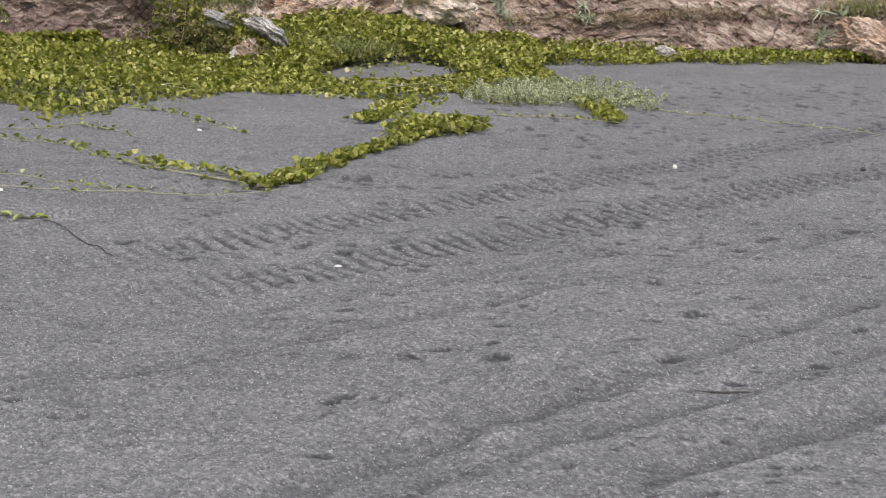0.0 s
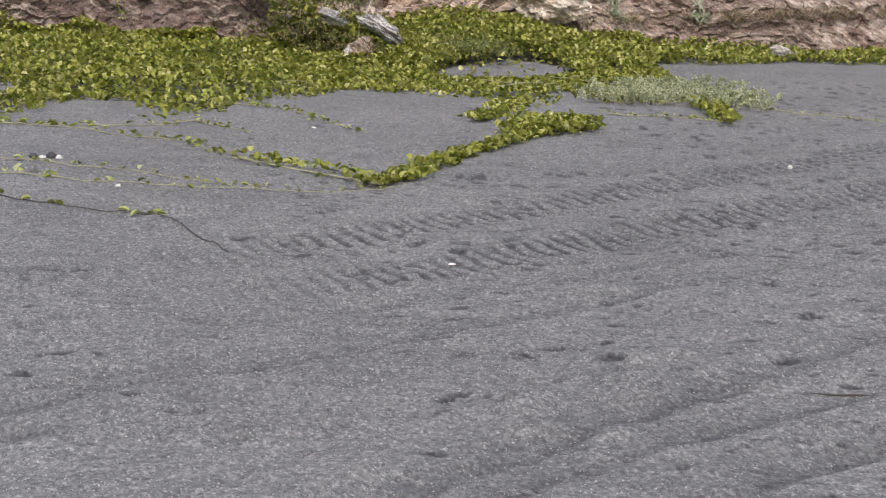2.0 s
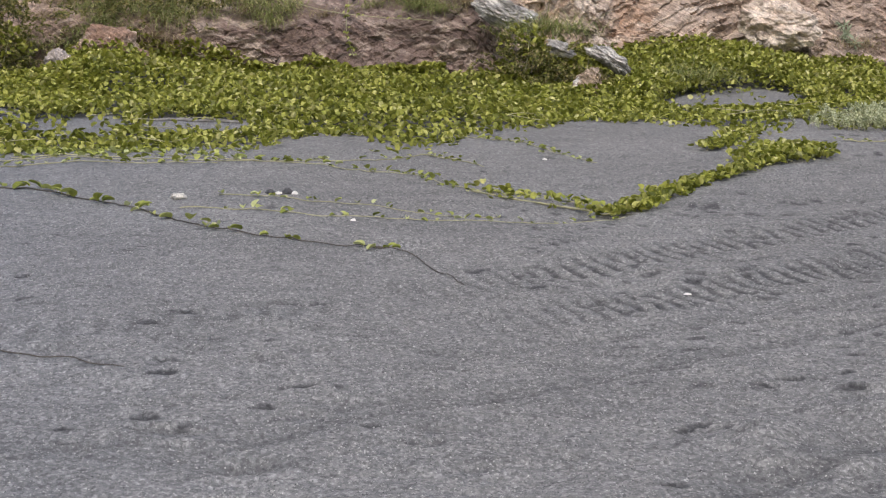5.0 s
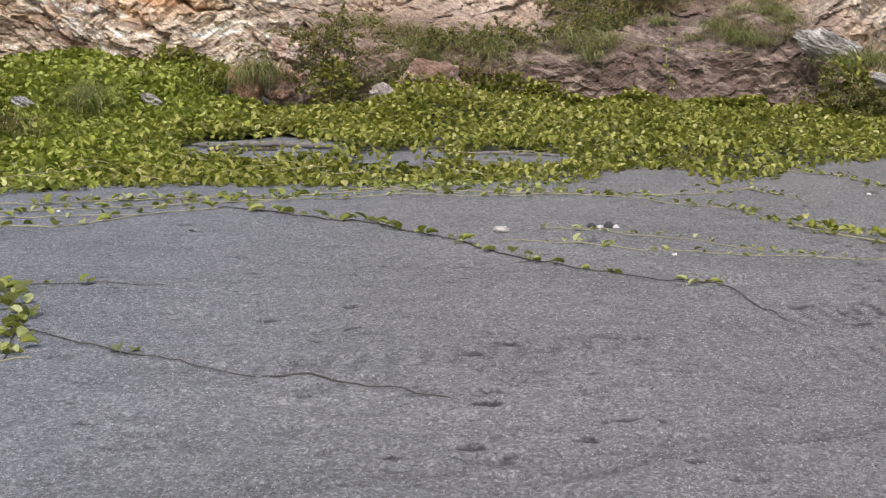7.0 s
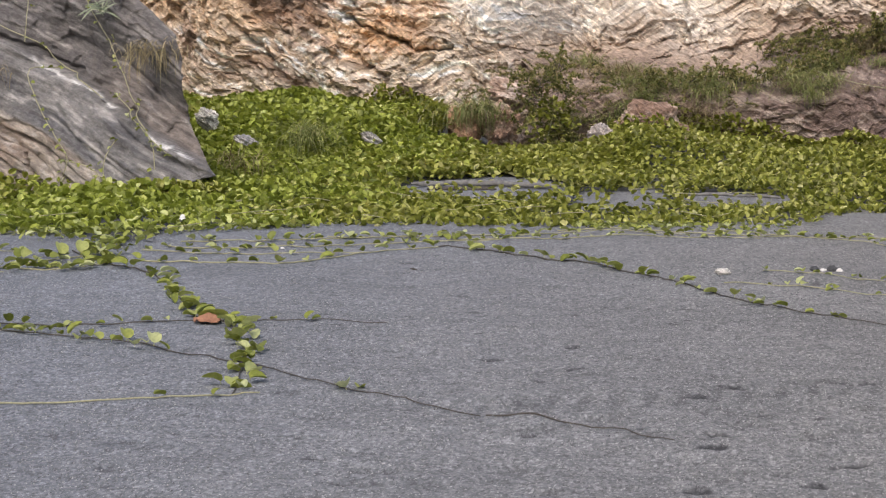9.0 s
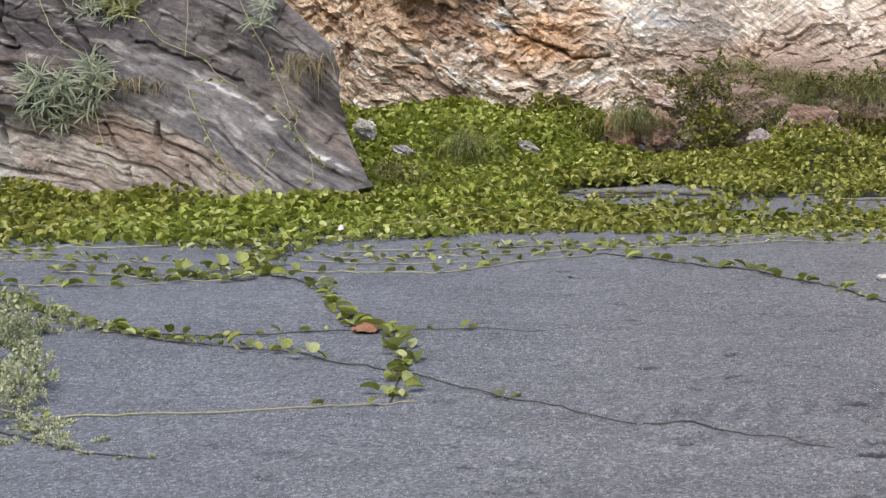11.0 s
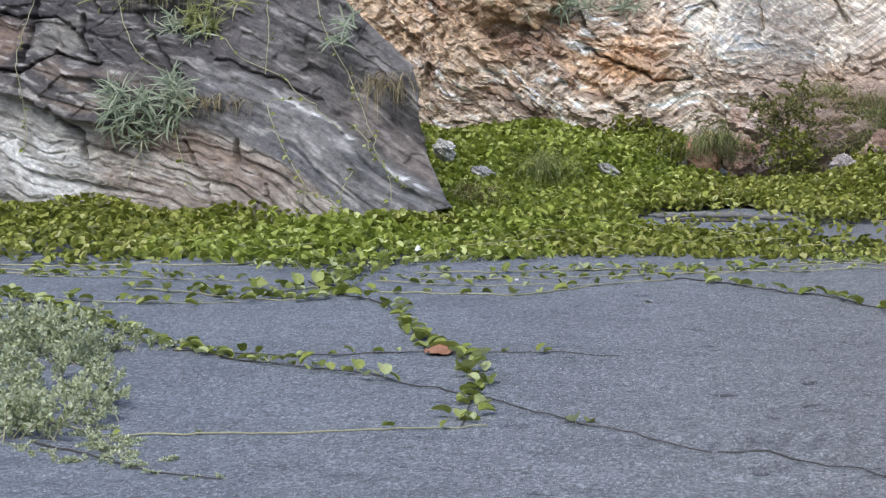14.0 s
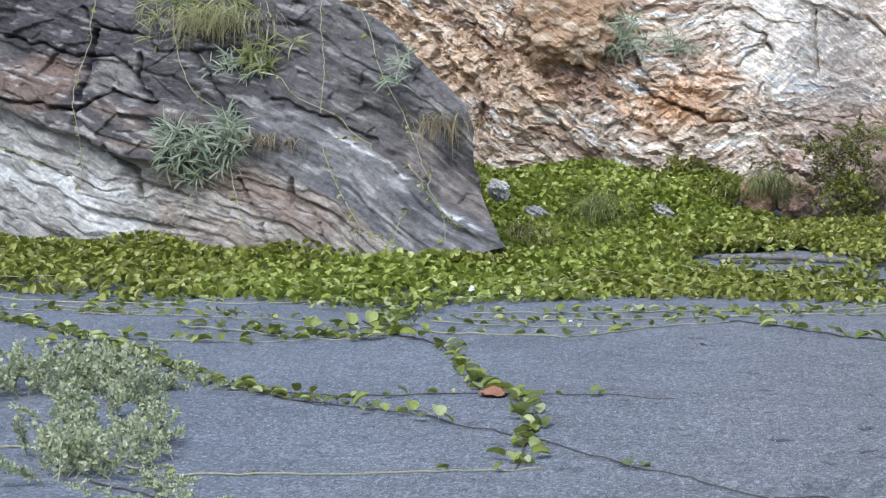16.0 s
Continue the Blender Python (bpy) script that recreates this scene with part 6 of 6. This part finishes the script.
hanging([(-6.60, 1.52), (-6.46, 1.36), (-6.1, 1.2), (-5.88, 1.03), (-5.6, 0.9), (-5.4, 0.75)], HC, 8, 7, outcrop_surface)
hanging([(-5.82, 1.0), (-6.04, 0.98), (-5.98, 0.8), (-5.84, 0.61), (-5.66, 0.42), (-5.57, 0.28), (-5.62, 0.12), (-5.72, 0.0)], HC, 9, 18, outcrop_surface)
hanging([(-5.3, 0.78), (-5.0, 0.56), (-4.86, 0.42), (-4.72, 0.30)], HC, 10, 18, outcrop_surface)
hanging([(-5.15, 0.42), (-5.22, 0.25), (-5.22, 0.08)], HC, 11, 8, outcrop_surface)
hanging([(-5.57, 0.26), (-5.35, 0.22), (-5.2, 0.1)], HC, 15, 14, outcrop_surface)
hanging([(-9.6, 0.95), (-9.3, 0.93), (-9.1, 0.84), (-8.95, 0.8)], HC, 12, 12, outcrop_surface)
hanging([(-0.1, 0.85), (0.4, 0.65), (0.9, 0.55), (1.5, 0.5)], "creeper trailing over the maroon ledge", 13, 10, cliff_surface)
hanging([(0.75, 0.7), (0.72, 0.45), (0.78, 0.2)], "creeper hanging over the maroon ledge", 14, 26, cliff_surface)

# ================= loose stones, wood and litter =================
PALE, PALE2 = (0.33, 0.315, 0.30), (0.56, 0.54, 0.515)
rock("pale grey slab of rock leaning in the creeper", (2.95, 18.35, 1.91), (0.25, 0.16, 0.085), (0, 30, 0), 31, PALE, PALE2, 64, 0.9)
rock("pale broken rock above the slab", (2.52, 18.3, 2.0), (0.15, 0.12, 0.075), (0, 18, 0), 32, PALE, PALE2, 56, 0.9)
rock("tan broken rock at the foot of the slab", (2.70, 17.95, 1.66), (0.15, 0.13, 0.17), (10, 25, 20), 4, (0.36, 0.28, 0.22), PALE2)
rock("grey weathered rock on the bank", (2.15, 19.2, 2.32), (0.3, 0.2, 0.13), (0, 22, 0), 5, PALE, (0.5, 0.48, 0.46))
rock("dark grey boulder behind the creeper", (-1.86, 19.3, 1.82), (0.20, 0.2, 0.2), (0, 0, 30), 6, (0.16, 0.14, 0.13), (0.36, 0.32, 0.30))
rock("reddish boulder above the creeper", (-1.45, 19.8, 1.98), (0.36, 0.26, 0.26), (0, 8, 0), 7, (0.25, 0.165, 0.125), (0.40, 0.31, 0.25))
rock("big tan boulder bulging from the cliff", (-5.35, 21.05, 3.75), (0.62, 0.4, 0.5), (0, 15, 0), 17, (0.40, 0.27, 0.165), (0.55, 0.44, 0.32))
rock("reddish block of rock under a grass tuft", (-3.17, 19.55, 1.98), (0.19, 0.22, 0.22), (0, 5, 10), 8, (0.46, 0.26, 0.17), (0.56, 0.38, 0.28), angular=0.85)
rock("reddish block of rock beside a crack", (-2.83, 19.6, 1.98), (0.17, 0.22, 0.22), (0, -6, 0), 9, (0.36, 0.23, 0.17), (0.5, 0.38, 0.31), angular=0.85)
rock("pink-grey rock above the boulders", (-2.72, 19.95, 2.3), (0.28, 0.22, 0.16), (0, 10, 0), 10, (0.40, 0.29, 0.23), (0.6, 0.5, 0.44))
rock("pale grey stone leaning against the outcrop", (-4.92, 16.95, 1.99), (0.10, 0.12, 0.09), (0, 34, 0), 21, (0.62, 0.59, 0.54), (0.86, 0.82, 0.76))
rock("pale stone half sunk in the creeper", (-4.84, 17.9, 1.80), (0.14, 0.12, 0.07), (0, 25, 0), 11, (0.36, 0.35, 0.35), (0.52, 0.51, 0.50))
tuft((-4.55, 16.5, 1.62), 60, 0.45, (0.14, 0.08, 0.06), DRY, "tangle of dry stems in the creeper", 17, 3.2)
rock("pale stone half sunk in the creeper", (-3.78, 18.2, 1.85), (0.11, 0.09, 0.05), (0, 24, 0), 12, (0.26, 0.25, 0.24), (0.42, 0.40, 0.38))
rock("white stone at the cliff foot", (7.1, 19.7, ground_z(7.1, 19.7) + 0.08), (0.14, 0.1, 0.07), (0, 10, 0), 13, (0.45, 0.42, 0.39), (0.68, 0.65, 0.62))
rock("tan block of stone at the cliff foot", (9.35, 19.95, 1.95), (0.4, 0.3, 0.2), (0, 20, 0), 14, (0.42, 0.30, 0.22), (0.56, 0.44, 0.35))
rock("pale rounded stone in the cliff face", (4.9, 20.3, 2.3), (0.4, 0.35, 0.26), (0, 0, 0), 15, (0.5, 0.41, 0.34), (0.64, 0.55, 0.47))
rock("small pale stone on the sand", (-0.48, 11.59, ground_z(-0.48, 11.59) + 0.01), (0.05, 0.03, 0.02), (0, 0, 10), 16, (0.36, 0.34, 0.32), (0.5, 0.48, 0.45), 14, name="stone")


def pebble(at, size, material, label, seed, turn=0):
    v = stone_mesh("pebble", size, seed, (1, 1, 1), (1, 1, 1), material, 12, 0.35, 0.2)
    ob = new("pebble", v)
    ob.matrix_basis = pose(at[0], at[1], ground_z(*at) + size[2] * 0.5, 0, 0, turn)
    return tagged(ob, label, "pebble", "beach pebbles")


pebble((0.02, 11.70), (0.026, 0.02, 0.018), DARK_STONE, "small black pebble on the sand", 1)
pebble((0.065, 11.68), (0.020, 0.016, 0.012), WHITE, "small white pebble beside a black one", 2)
pebble((0.115, 11.69), (0.028, 0.02, 0.024), DARK_STONE, "small black pebble on the sand", 3)
pebble((0.155, 11.68), (0.018, 0.015, 0.013), WHITE, "small white pebble beside a black one", 4)
pebble((0.44, 10.70), (0.014, 0.012, 0.01), WHITE, "tiny white pebble on the sand", 5)
pebble((1.77, 13.46), (0.016, 0.011, 0.009), WHITE, "tiny white pebble on the sand", 6)
pebble((5.40, 13.08), (0.034, 0.014, 0.009), WHITE, "white shell fragment on the sand", 7)
pebble((4.37, 11.80), (0.016, 0.012, 0.013), WHITE, "white shell fragment on the sand", 8, 30)
pebble((5.48, 11.61), (0.018, 0.012, 0.012), DARK_STONE, "dark pebble on the sand", 9)
pebble((-3.17, 12.45), (0.013, 0.012, 0.01), WHITE, "small white pebble near a runner", 10)


def shell(at, label):
    """A small bleached shell: a shallow ribbed bowl, face down."""
    t, p = np.meshgrid(np.linspace(0, np.pi / 2, 8), np.linspace(0, 2 * np.pi, 28, endpoint=False), indexing="ij")
    r = np.sin(t) * (1 + 0.05 * np.cos(9 * p))
    v = np.stack([0.017 * r * np.cos(p), 0.013 * r * np.sin(p), 0.008 * np.cos(t)], -1)
    ob = new("shell", mesh_of("shell", v.reshape(-1, 3), grid_faces(8, 28, True)[:, ::-1], 4, WHITE))
    ob.matrix_basis = pose(at[0], at[1], ground_z(*at) + 0.004, 0, 0, -15)
    return tagged(ob, label, "shell")


shell((1.74, 8.55), "bleached white oval shell on grey sand")


def crumpled(at, size, material, label, name, category, seed):
    """A crumpled sheet: a folded, uneven patch with some thickness."""
    n = 22
    u, v = np.meshgrid(np.linspace(-1, 1, n), np.linspace(-1, 1, n), indexing="ij")
    keep = np.sqrt(u ** 2 + v ** 2)
    k = 1 / np.maximum(1, keep * 1.0)
    x, y = u * k * size[0], v * k * size[1]
    z = size[2] * (0.6 + 0.5 * fbm(u * 1.6, v * 1.6, seed, 3, seed)) * (1 - 0.5 * np.clip(keep, 0, 1))
    ob = new(name, mesh_of(name, np.stack([x, y, z], -1).reshape(-1, 3), grid_faces(n, n), 4, material))
    ob.location = (at[0], at[1], ground_z(*at))
    mod = ob.modifiers.new("thickness", "SOLIDIFY")
    mod.thickness = 0.003
    return tagged(ob, label, category)


crumpled((-4.16, 13.66), (0.06, 0.05, 0.075), WHITE, "crumpled white scrap caught in the creeper", "paper_scrap", "litter", 3)
crumpled((-2.80, 9.47), (0.065, 0.05, 0.05), BROWN_LEAF, "withered reddish-brown leaf beside a runner", "withered_leaf", "leaf", 5)


def stick(points, radius, material, label, name="stick", lift=0.01, sides=8):
    p = catmull(points, 0.04)
    z = full_height(p[:, 0], p[:, 1]) + lift
    t = np.linspace(0, 1, len(p))
    r = radius * (1 + 0.18 * grain(t * 9, radius * 100, 0, 3)) * np.clip(np.minimum(t, 1 - t) * 14 + 0.25, 0, 1)
    v, f = tube(np.concatenate([p, z[:, None]], 1), r, sides)
    ob = new(name, mesh_of(name, v, f, 4, material))
    return tagged(ob, label, "driftwood")


stick([(-3.12, 16.50), (-2.6, 16.52), (-2.2, 16.42), (-1.85, 16.40)], 0.021, WOOD, "weathered grey driftwood log lying in the creeper", "driftwood_log", 0.03, 12)
stick([(-2.95, 16.25), (-2.7, 16.3), (-2.4, 16.28)], 0.018, STEM_DARK, "dark thin branch beside the driftwood log")
stick([(-0.95, 16.9), (-0.7, 16.7), (-0.5, 16.5)], 0.02, STEM_DARK, "dark branch lying in the creeper", lift=0.04)
stick([(-0.9, 15.95), (-0.5, 15.98), (-0.2, 15.9)], 0.014, WOOD, "thin grey branch lying in the creeper")
stick([(2.46, 6.22), (2.55, 6.215), (2.64, 6.2)], 0.0035, STEM_DARK, "short dark twig on the sand", lift=0.004)
stick([(-2.22, 11.58), (-2.17, 11.52)], 0.008, STEM_DARK, "short dark twig on the sand", lift=0.006)
stick([(0.5, 9.85), (0.56, 9.84)], 0.006, STEM_DARK, "short dark twig on the sand", lift=0.004)
